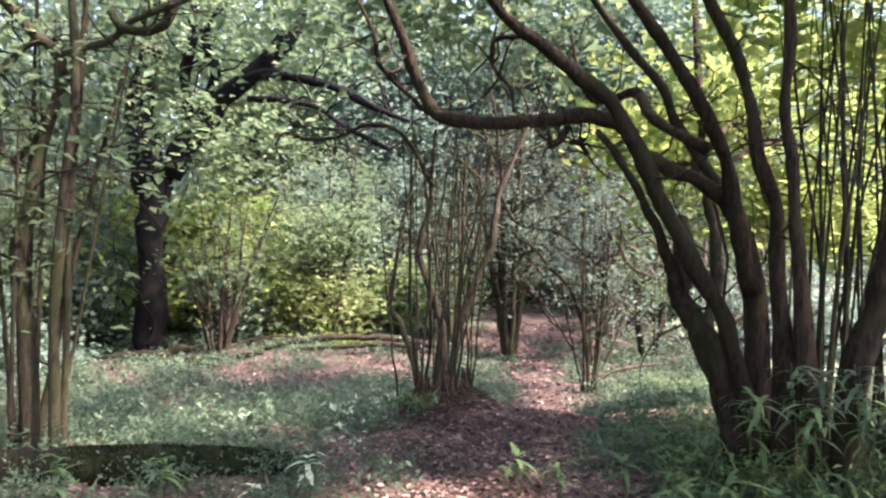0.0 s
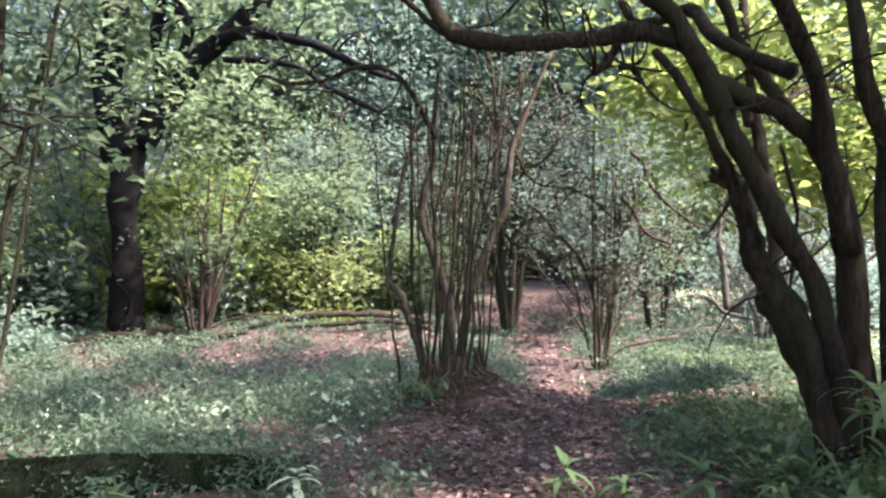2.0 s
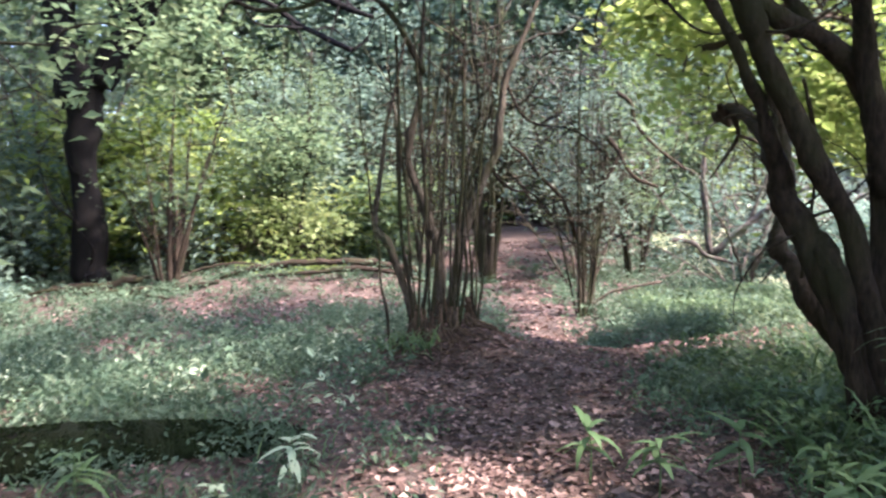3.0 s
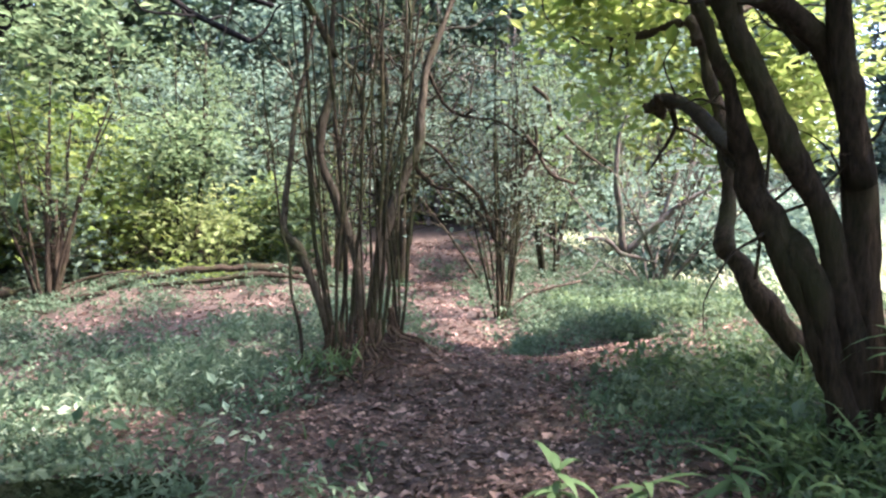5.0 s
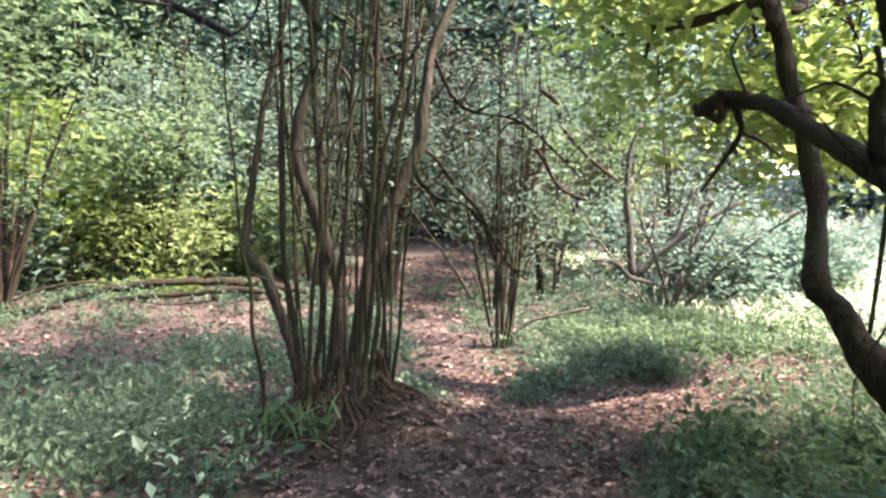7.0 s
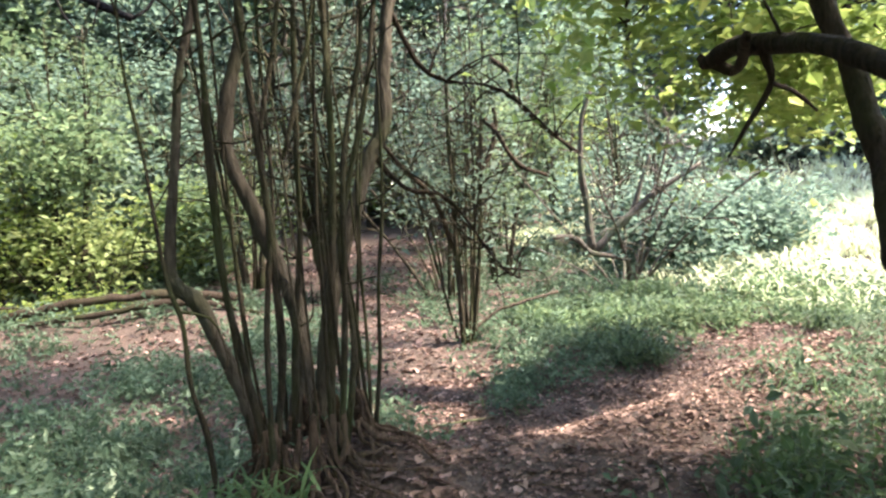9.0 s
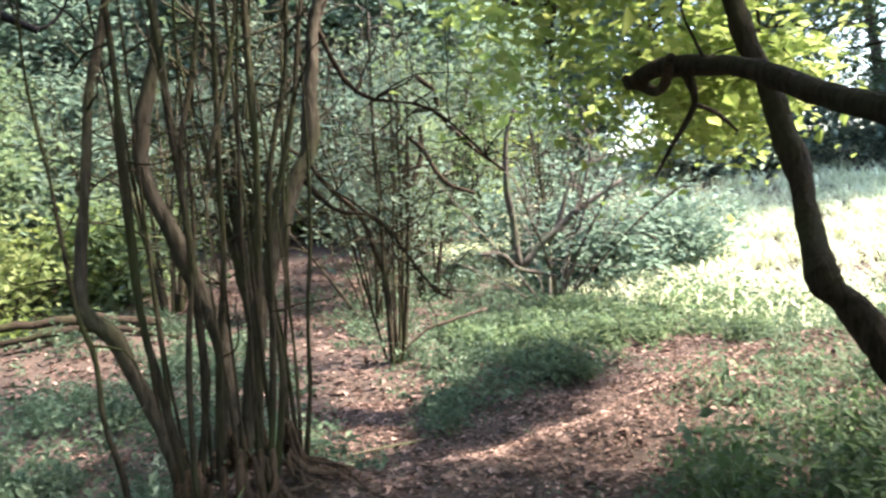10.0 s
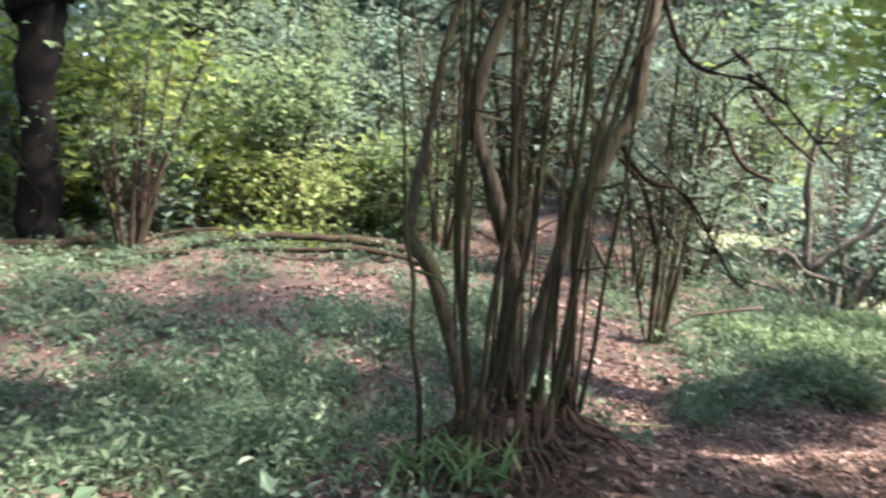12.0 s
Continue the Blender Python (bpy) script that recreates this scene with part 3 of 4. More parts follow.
    limb(tree, "stem", [(-0.11, 8.30, 0.30, 0.023), (-0.04, 8.30, 0.89, 0.021), (0.03, 8.30, 1.42, 0.019), (0.06, 8.30, 1.95, 0.017), (0.10, 8.30, 2.46, 0.015), (0.14, 8.30, 3.12, 0.009)], BARK, rooted=True)
    for i in range(14):
        az = rng.uniform(0, 2 * np.pi)
        bx, by = 0.0 + 0.3 * math.cos(az), 8.35 + 0.25 * math.sin(az)
        pts = arching(bx, by, hz(bx, by) - 0.1, az, rng.uniform(0.02, 0.075), rng.uniform(2.8, 4.8), rng.uniform(0.008, 0.017), 0.6, 8)
        limb(tree, "shoot", pts, BARK, 6)
    for i in range(64):
        az = rng.uniform(0, 2 * np.pi)
        bx, by = -0.03 + 0.27 * math.cos(az), 8.2 + 0.22 * math.sin(az)
        L, r = rng.uniform(0.15, 0.58), rng.uniform(0.011, 0.022)
        pts = [(bx, by, hz(bx, by) + rng.uniform(0.08, 0.3), r)]
        for k in (0.15, 0.5, 0.8, 1.0):
            az += rng.normal() * 0.45
            qx, qy = bx + math.cos(az) * L * k, by + math.sin(az) * L * k
            pts.append((qx, qy, hz(qx, qy) + 0.06 * (1 - k) + rng.uniform(0.004, 0.03) - 0.04 * (k == 1), r * (1 - 0.6 * k)))
        limb(tree, "root", pts, ROOT, 6, wobble=0.15)
    limb(tree, "root", [(0.3, 8.2, 0.06, 0.02), (0.55, 8.15, 0.03, 0.018), (0.8, 8.1, 0.03, 0.018), (0.86, 8.1, 0.0, 0.018), (0.87, 8.1, -0.15, 0.016)], ROOT, 6)
    lines = [curve_points([(0.5, 8.6, 1.75, 0.02), (0.7, 8.7, 1.55, 0.014), (1.0, 8.8, 1.45, 0.011), (1.3, 8.9, 1.05, 0.008), (1.5, 9.0, 0.9, 0.005)], 4, 0.2),
             curve_points([(0.65, 8.6, 2.6, 0.018), (0.9, 8.7, 2.2, 0.013), (1.4, 8.8, 2.1, 0.009), (1.9, 8.9, 1.7, 0.006)], 4, 0.2)]
    hang("branch", tubes_mesh("branch", lines[:1], BARK_DARK, tree.location, 6), tree)
    hang("branch", tubes_mesh("branch", lines[1:], BARK_DARK, tree.location, 6), tree)
    for l in twigs_on(lines, 26, 0.7, 0.007):
        hang("twig", tubes_mesh("twig", [l], BARK_DARK, tree.location, 4), tree)
    twiggy(tree, 60, 0.8, 0.007, BARK)
    c = sprays(150, 28, in_ball(0.0, 8.4, 5.2, 2.4, 2.2, 1.2, 0.1), 0.36)
    hang("crown", leaf_cloud("crown", open_canopy(c), 0.08, LEAF, tree.location), tree)


main_hazel()


# ---- the old dark tree across the hollow ----
def old_tree():
    tree = thing("old_tree", -8.0, 19.8, "massive old tree with arching limbs, its trunk coloured nearly black for shade", "tree")
    limb(tree, "trunk", [(-7.91, 19.80, -0.32, 0.519), (-7.92, 19.80, 0.21, 0.443), (-7.96, 19.80, 2.35, 0.415), (-7.93, 19.80, 3.89, 0.540), (-7.86, 19.80, 4.83, 0.681)], OAK_SHADED, rooted=True)
    limb(tree, "limb", [(-7.48, 19.80, 4.52, 0.433), (-6.73, 19.80, 5.76, 0.388), (-5.88, 19.50, 6.63, 0.337), (-4.77, 19.30, 7.50, 0.304), (-3.96, 19.00, 8.32, 0.255), (-3.67, 19.00, 9.69, 0.211)], OAK_SHADED)
    limb(tree, "limb", [(-5.55, 19.40, 6.75, 0.183), (-4.84, 19.00, 7.07, 0.194), (-3.71, 18.60, 6.86, 0.161), (-2.63, 18.20, 6.46, 0.129), (-1.73, 17.80, 5.89, 0.098), (-0.81, 17.50, 5.47, 0.062)], OAK_SHADED)
    limb(tree, "limb", [(-5.13, 19.00, 6.42, 0.119), (-4.15, 18.60, 6.27, 0.102), (-3.20, 18.20, 5.99, 0.086), (-2.31, 18.00, 5.37, 0.070), (-1.31, 17.80, 4.84, 0.084)], OAK_SHADED)
    limb(tree, "limb", [(-8.18, 19.80, 4.83, 0.511), (-8.38, 20.00, 6.28, 0.439), (-8.22, 20.00, 7.88, 0.394), (-8.06, 20.20, 9.89, 0.320), (-7.77, 20.20, 11.53, 0.241)], OAK_SHADED)
    limb(tree, "limb", [(-6.96, 19.80, 5.61, 0.202), (-7.10, 19.80, 7.02, 0.187), (-6.93, 19.80, 8.45, 0.172), (-6.73, 19.80, 10.36, 0.141)], OAK_SHADED)
    limb(tree, "limb", [(-6.67, 19.60, 5.88, 0.154), (-6.16, 19.40, 7.22, 0.153), (-6.41, 19.40, 8.31, 0.122), (-5.59, 19.40, 9.71, 0.092)], OAK_SHADED)
    twiggy(tree, 70, 2.6, 0.035, OAK_SHADED)
    c = np.vstack([sprays(260, 26, in_ball(-6.5, 20.0, 9.2, 5.0, 3.5, 2.4, 0.2), 0.5), sprays(36, 22, in_ball(-5.8, 18.0, 5.0, 2.6, 1.0, 1.4, 0.2), 0.4)])
    hang("crown", leaf_cloud("crown", open_canopy(c), 0.13, LEAF, tree.location), tree)


old_tree()


# ---- left-hand stems and the mossy log ----
lh = hazel("coppiced_hazel", -3.5, 6.2, 7, 5.0, 0.10, 0.035, "tall hazel stems with rough brown bark behind the mossy log", 900, LEAF, 40, BARK, low=0.6)


limb(lh, "stem", [(-3.42, 6.20, -0.09, 0.104), (-3.54, 6.20, 1.01, 0.096), (-3.61, 6.20, 1.78, 0.087), (-3.50, 6.20, 2.31, 0.073), (-3.40, 6.20, 2.85, 0.063), (-3.28, 6.20, 3.19, 0.063), (-3.34, 6.15, 3.48, 0.063), (-3.53, 6.10, 3.65, 0.053), (-3.72, 6.00, 3.91, 0.047)], BARK, rooted=True)
limb(lh, "limb", [(-3.34, 6.15, 3.45, 0.044), (-3.05, 6.10, 3.48, 0.038), (-2.81, 6.10, 3.56, 0.038), (-2.62, 6.00, 3.67, 0.033), (-2.12, 5.90, 3.82, 0.028), (-1.89, 5.90, 3.96, 0.023)], BARK)
limb(lh, "limb", [(-2.79, 6.00, 3.76, 0.038), (-2.69, 6.00, 3.63, 0.047), (-2.48, 6.00, 3.59, 0.052), (-2.29, 6.00, 3.71, 0.047), (-2.21, 6.00, 4.00, 0.043)], BARK)
limb(lh, "limb", [(-3.86, 6.30, 3.32, 0.030), (-3.63, 6.20, 3.52, 0.039), (-3.39, 6.15, 3.57, 0.044)], BARK)
limb(lh, "limb", [(-3.70, 6.20, 2.51, 0.034), (-3.51, 6.20, 2.70, 0.034), (-3.35, 6.20, 3.00, 0.029)], BARK)
limb(lh, "stem", [(-3.21, 6.10, -0.05, 0.061), (-3.24, 6.10, 1.02, 0.056), (-3.22, 6.10, 1.87, 0.052), (-3.15, 6.10, 2.68, 0.048), (-3.12, 6.10, 3.41, 0.043), (-3.21, 6.10, 4.20, 0.039)], BARK, rooted=True)
limb(lh, "stem", [(-3.25, 6.30, -0.10, 0.043), (-3.24, 6.30, 1.20, 0.039), (-3.25, 6.30, 2.08, 0.039), (-3.18, 6.30, 3.07, 0.035), (-3.14, 6.30, 4.29, 0.030)], BARK, rooted=True)

twiggy(lh, 40, 0.9, 0.012, BARK)


def mossy_log():
    t = thing("fallen_log", -2.3, 5.7, "fallen log thick with green moss lying beside the path", "log")
    pts = [(-5.0, 4.95, 0.10, 0.17), (-4.0, 5.15, 0.11, 0.165), (-3.2, 5.35, 0.11, 0.16), (-2.2, 5.6, 0.10, 0.15), (-1.5, 5.8, 0.06, 0.12), (-1.0, 6.0, 0.0, 0.08)]
    me = tubes_mesh("trunk", [curve_points(pts, 14, 0.05)], MOSS_SHADED, t.location, 14, 0.05)
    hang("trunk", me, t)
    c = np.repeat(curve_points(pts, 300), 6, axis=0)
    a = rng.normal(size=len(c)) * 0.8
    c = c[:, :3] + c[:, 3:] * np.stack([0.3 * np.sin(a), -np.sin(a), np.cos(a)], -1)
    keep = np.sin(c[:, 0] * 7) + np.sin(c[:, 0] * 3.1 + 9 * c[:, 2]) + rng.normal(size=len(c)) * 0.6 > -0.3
    hang("moss", leaf_cloud("moss", c[keep], 0.018, TUFT_SHADED, t.location, 0.1, 1.6), t)


mossy_log()

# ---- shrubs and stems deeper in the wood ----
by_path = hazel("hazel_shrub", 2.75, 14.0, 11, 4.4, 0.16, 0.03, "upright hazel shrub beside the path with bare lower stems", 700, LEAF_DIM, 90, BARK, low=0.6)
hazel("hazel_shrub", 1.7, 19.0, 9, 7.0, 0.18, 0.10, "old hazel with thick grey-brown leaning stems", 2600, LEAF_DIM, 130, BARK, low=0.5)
hazel("hazel_shrub", -5.8, 18.9, 12, 4.6, 0.28, 0.06, "dark spreading hazel shrub at the edge of the hollow", 800, LEAF, 50, BARK_DARK, low=0.55)
grey_shrub = hazel("hazel_shrub", 6.6, 16.2, 11, 4.5, 0.65, 0.035, "grey twiggy half-dead shrub with spreading branches", 900, LEAF_BLUE, 120, BARK_GREY, low=0.4)
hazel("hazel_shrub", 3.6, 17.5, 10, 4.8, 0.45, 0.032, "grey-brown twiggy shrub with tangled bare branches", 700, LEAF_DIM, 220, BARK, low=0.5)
limb(by_path, "dead_branch", [(3.13, 13.60, 2.44, 0.044), (3.29, 13.50, 2.18, 0.040), (3.46, 13.40, 1.82, 0.035), (3.84, 13.30, 1.62, 0.026)], BARK_DARK)
limb(by_path, "dead_branch", [(3.28, 13.60, 3.22, 0.044), (3.47, 13.50, 3.01, 0.040), (3.56, 13.50, 2.67, 0.040), (3.89, 13.40, 2.26, 0.031), (4.31, 13.30, 1.90, 0.022)], BARK_DARK)
limb(by_path, "dead_branch", [(3.05, 14.00, 1.66, 0.041), (3.29, 14.00, 1.93, 0.041), (3.45, 14.00, 2.38, 0.037), (3.39, 14.00, 2.84, 0.028)], BARK_DARK)
limb(by_path, "dead_branch", [(2.66, 13.90, 0.76, 0.041), (2.33, 13.60, 1.48, 0.039), (1.94, 13.40, 1.83, 0.034), (1.65, 13.20, 2.16, 0.033), (1.40, 13.00, 2.31, 0.024)], BARK_DARK)
limb(grey_shrub, "dead_branch", [(7.49, 15.00, 1.64, 0.042), (7.03, 15.20, 1.37, 0.054), (6.71, 15.40, 1.13, 0.065), (6.30, 15.60, 0.76, 0.077), (5.86, 15.80, 0.33, 0.088)], BARK_GREY)
limb(grey_shrub, "dead_branch", [(4.87, 15.50, 0.64, 0.043), (5.33, 15.50, 0.57, 0.054), (5.58, 15.50, 0.32, 0.054), (5.95, 15.50, 0.21, 0.043), (6.30, 15.40, 0.10, 0.032)], BARK_GREY)
limb(grey_shrub, "dead_branch", [(6.79, 15.40, 1.89, 0.038), (6.67, 15.50, 1.46, 0.044), (6.49, 15.60, 0.92, 0.055), (6.35, 15.70, 0.65, 0.055)], BARK_GREY)
limb(grey_shrub, "dead_branch", [(5.80, 15.80, 0.33, 0.099), (5.75, 15.80, 1.00, 0.077), (5.63, 15.70, 1.76, 0.065), (5.64, 15.60, 2.51, 0.048), (5.81, 15.50, 3.03, 0.032)], BARK_GREY)

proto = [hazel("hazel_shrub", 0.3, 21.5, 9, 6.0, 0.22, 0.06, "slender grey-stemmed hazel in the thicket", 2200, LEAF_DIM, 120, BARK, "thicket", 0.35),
         hazel("hazel_shrub", 4.8, 21.0, 8, 6.5, 0.30, 0.05, "slender grey-stemmed hazel in the thicket", 2200, LEAF_BLUE, 120, BARK_GREY, "thicket", 0.3),
         hazel("hazel_shrub", -10.5, 18.0, 8, 6.0, 0.22, 0.05, "slender grey-stemmed hazel in the thicket", 2200, LEAF, 80, BARK, "thicket", 0.4)]
spots = [(-12.5, 15.5), (-9.8, 22.5), (-3.6, 23.0), (-1.2, 25.5), (2.2, 25.0), (6.8, 23.0), (8.8, 19.5), (4.0, 27.5), (0.4, 28.5), (-6.2, 25.5), (-9.4, 10.5), (9.5, 24.5), (6.0, 26.5), (-13.0, 21.0), (5.2, 18.8), (-10.3, 13.5)]
for i, (x, y) in enumerate(spots):
    s = rng.uniform(0.8, 1.2)
    c = copy_thing(proto[i % 3], pose(x, y, hz(x, y), 0, 0, rng.uniform(0, 360)))
    c.scale = (s, s, s)


def wood_tree(x, y, h, r, spread, material, label, bare=0.35, n=300, size=0.16):
    t = thing("woodland_tree", x, y, label, "tree", "trees of the wood")
    z = t.location.z
    limb(t, "trunk", [(x, y, z - 0.2, r * 1.3), (x + 0.1, y, z + 1, r), (x + rng.normal() * 0.3, y, z + h * 0.5, r * 0.75), (x + rng.normal() * 0.5, y + rng.normal() * 0.3, z + h * 0.9, r * 0.3)], BARK_GREY, 9)
    for k in range(6):
        az, b = rng.uniform(0, 6.28), z + h * rng.uniform(0.3, 0.7)
        limb(t, "branch", [(x, y, b, r * 0.4), (x + math.cos(az) * spread * 0.4, y + math.sin(az) * spread * 0.4, b + 0.7, r * 0.25), (x + math.cos(az) * spread * 0.9, y + math.sin(az) * spread * 0.9, b + 1.0, r * 0.08)], BARK_GREY, 6)
    c = sprays(n, 26, in_ball(x, y, z + h * (bare + (1 - bare) / 2), spread, spread, h * (1 - bare) / 2 * 1.1, 0.25), 0.55)
    hang("crown", leaf_cloud("crown", open_canopy(c), size, material, t.location), t)
    return t


# unseen tree left of the path, added to shade the floor
wood_tree(-6.5, 9.2, 12, 0.18, 4.0, LEAF, "unseen tree with a high leafy crown, added for shade", 0.5, 200)

# two more out of view on the sun's side, added to shade the path
wood_tree(7.6, 2.4, 11, 0.2, 3.9, LEAF, "unseen tree with a broad leafy crown, added for shade", 0.4, 125)
wood_tree(4.6, -1.5, 11, 0.2, 4.0, LEAF, "unseen tree with a broad leafy crown, added for shade", 0.4, 190)

kinds = [wood_tree(-1.0, 30.0, 12, 0.22, 3.6, LEAF_BLUE, "tall woodland tree in full cool-green leaf", 0.02, 800, 0.115),
         wood_tree(-5.5, 31.0, 13, 0.25, 3.8, LEAF, "tall woodland tree in full green leaf", 0.02, 800, 0.115),
         wood_tree(4.0, 33.0, 12, 0.22, 3.6, LEAF_BLUE, "tall woodland tree in full cool-green leaf", 0.05, 800, 0.115)]
ring = [(1.5, 32.5), (5.2, 30.0), (9.2, 27.5), (-2.8, 32.0), (-10, 29), (-15, 26), (-18, 20), (-16, 14), (-14, 8), (-13, 1), (8.5, 31), (12, 33), (16, 35), (-3, 36), (2, 39), (7, 38), (-9, 36), (-15, 33), (-21, 28), (-22, 12), (21, 36), (26, 31), (29, 25), (30, 17), (27, 9),
        (20, 2), (14, -6), (5, -12), (-5, -11), (-13, -7), (12, 40), (18, 43), (25, 40), (33, 34), (-2, 44), (-12, 44), (-22, 38), (-28, 20), (36, 24), (34, 8), (-8.5, 3.5), (-7.5, -3)]
for i, (x, y) in enumerate(ring):
    c = copy_thing(kinds[i % 3], pose(x, y, hz(x, y), 0, 0, rng.uniform(0, 360)))
    s = rng.uniform(1.0, 1.4)
    c.scale = (s, s, s)


def leafy_bush(x, y, rx, rz, material, label, n=160, size=0.1, zc=None):
    t = thing("leafy_bush", x, y, label, "bush")
    z = t.location.z
    lines = [curve_points(arching(x, y, z - 0.05, rng.uniform(0, 6.28), 0.5, rz * 1.5, 0.02), 4) for _ in range(7)]
    for l in lines:
        hang("stem", tubes_mesh("stem", [l], BARK, t.location, 5), t)
    c = sprays(n, 24, in_ball(x, y, z + (zc if zc is not None else rz * 0.8), rx, rx * 0.8, rz, 0.1), 0.24 + 0.1 * rx)
    c = c[c[:, 2] > height(c[:, 0], c[:, 1])]
    hang("foliage", leaf_cloud("foliage", c, size, material, t.location), t)
    return t


# bushes whose yellow-green and lime leaves carry painted sunlight
leafy_bush(-2.8, 22.0, 1.6, 1.1, LEAF_SUN, "bush beyond the hollow, coloured bright yellow-green for sunlight", 60, 0.09, 1.4)
leafy_bush(-3.2, 20.5, 1.5, 0.4, LEAF_LIME, "low plants behind the fallen branches, coloured lime green for sunlight", 45, 0.07, 0.3)
leafy_bush(-4.0, 23.2, 1.4, 1.2, LEAF_SUN, "bush coloured pale yellow-green for sunlight", 36)
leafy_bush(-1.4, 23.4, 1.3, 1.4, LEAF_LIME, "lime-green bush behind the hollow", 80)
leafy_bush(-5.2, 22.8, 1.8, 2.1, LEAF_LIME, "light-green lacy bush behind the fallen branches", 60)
leafy_bush(-0.6, 23.0, 1.5, 1.6, LEAF, "green leafy bush behind the hazel", 140)
leafy_bush(-4.0, 22.0, 2.6, 0.9, LEAF, "spray of green leaves over the bush", 70, 0.1, 3.4)
leafy_bush(-9.8, 16.5, 1.6, 0.7, LEAF_BLUE, "low pale-green bush at the foot of the old tree", 130, 0.09)
leafy_bush(-12.5, 19.5, 1.8, 1.2, LEAF, "green bush beside the old tree", 130)
leafy_bush(-10.2, 20.5, 1.6, 2.2, LEAF_BLUE, "tall pale grey-green bush beside the old tree", 150)
leafy_bush(-9.6, 15.0, 1.1, 1.2, LEAF_BLUE, "pale grey-green bush in the herbs", 90, 0.08)
leafy_bush(-11.6, 17.6, 1.5, 2.0, LEAF_BLUE, "tall pale grey-green bush at the wood's edge", 140, 0.09)
leafy_bush(-12.6, 22.5, 1.8, 2.4, LEAF_BLUE, "tall pale grey-green bush behind the old tree", 150)
leafy_bush(-6.4, 21.6, 1.2, 1.8, LEAF_BLUE, "airy grey-green bush behind the fallen limbs", 90)
leafy_bush(-4.4, 26.0, 2.4, 2.6, LEAF_BLUE, "tall airy grey-green bush beyond the hollow", 200, 0.11, 3.2)
leafy_bush(-1.6, 27.0, 2.2, 2.4, LEAF_BLUE, "tall airy grey-green bush beyond the hollow", 160, 0.11, 3.6)
leafy_bush(10.9, 17.6, 1.4, 1.1, LEAF_BLUE, "pale blue-green bush at the edge of the clearing", 130)
leafy_bush(12.6, 20.4, 1.5, 1.0, LEAF_BLUE, "pale blue-green bush in the clearing", 110)
leafy_bush(8.6, 17.3, 1.4, 1.1, LEAF_BLUE, "pale sunlit bush at the edge of the clearing", 140)
leafy_bush(9.4, 20.8, 2.0, 1.6, LEAF_BLUE, "pale sunlit bush at the edge of the clearing", 170)
leafy_bush(4.6, 5.0, 0.9, 0.6, LEAF, "low green bush beside the crooked tree", 90, 0.06)
leafy_bush(5.6, 7.0, 0.9, 1.0, LEAF_LIME, "bright green bush beside the bent tree", 110, 0.07)
leafy_bush(29.0, 33.0, 3.0, 2.2, LEAF_LIME, "sunlit hedge bush across the clearing", 220, 0.14)
leafy_bush(20.0, 26.5, 2.6, 1.7, LEAF_DIM, "dark hedge bush across the clearing", 150, 0.14)
leafy_bush(22.6, 24.2, 2.6, 1.8, LEAF_DIM, "dark hedge bush across the clearing", 150, 0.14)
leafy_bush(25.2, 21.5, 2.6, 1.8, LEAF_DIM, "dark hedge bush across the clearing", 150, 0.14)
leafy_bush(33.0, 27.0, 3.0, 2.4, LEAF, "sunlit hedge bush across the clearing", 220, 0.14)
leafy_bush(19.0, 34.0, 3.0, 2.4, LEAF, "sunlit hedge bush across the clearing", 220, 0.14)


# understorey that closes the view between the trunks
under = [leafy_bush(-6.0, 27.0, 2.6, 2.4, LEAF_BLUE, "tall cool-green understorey bush", 150, 0.14), leafy_bush(1.5, 29.0, 2.6, 2.4, LEAF_LIME, "tall light-green understorey bush", 120, 0.14)]
for i, (x, y) in enumerate([(-9.5, 25.5), (-12.5, 25), (-15, 22), (-15.5, 18), (-14.5, 13.5), (-13, 10), (-3, 28), (-9, 31), (-13, 30), (-5, 34), (0, 34), (4.5, 29.5), (7.5, 28), (10.5, 29), (5, 35), (10, 35), (-18, 25), (-17, 30), (15, 31), (-9.6, 22.6), (-11.6, 21.8), (-7.0, 23.4), (-2.2, 26.2), (-7.8, 23.4), (8, 25.5)]):
    c = copy_thing(under[i % 2], pose(x, y, hz(x, y), 0, 0, rng.uniform(0, 360)))
    s = rng.uniform(0.8, 1.25)
    c.scale = (s, s, s)


# ---- fallen branches ----
def fallen(pts, label, material=None, r=1.0):
    x, y = pts[0][0], pts[0][1]
    t = thing("fallen_branch", x, y, label, "branch")
    limb(t, "stick", [(a, b, hz(a, b) + c, d * r * 0.85) for a, b, c, d in pts], material or DEAD, 8, wobble=0.14)
    return t


fallen([(-7.6, 18.6, 0.05, 0.10), (-6.6, 18.4, 0.12, 0.10), (-5.2, 18.2, 0.12, 0.09), (-4.4, 17.9, 0.05, 0.07)], "dark fallen branch at the foot of the old tree", BARK_DARK)
fallen([(-8.4, 18.8, 0.10, 0.16), (-7.2, 19.0, 0.2, 0.15), (-6.3, 19.3, 0.3, 0.12)], "thick dark fallen limb beside the old tree", BARK_DARK)
fallen([(-5.0, 18.7, 0.05, 0.07), (-3.8, 18.3, 0.18, 0.10), (-2.6, 18.1, 0.34, 0.11), (-1.2, 18.0, 0.26, 0.12), (0.0, 17.9, 0.15, 0.11)], "long fallen branch across the bank of the hollow", BARK_DARK)
fallen([(-3.6, 17.9, 0.06, 0.06), (-2.2, 17.7, 0.2, 0.07), (-1.0, 17.6, 0.2, 0.08), (0.2, 17.5, 0.05, 0.06)], "reddish-brown fallen branch across the bank", BARK_DARK)
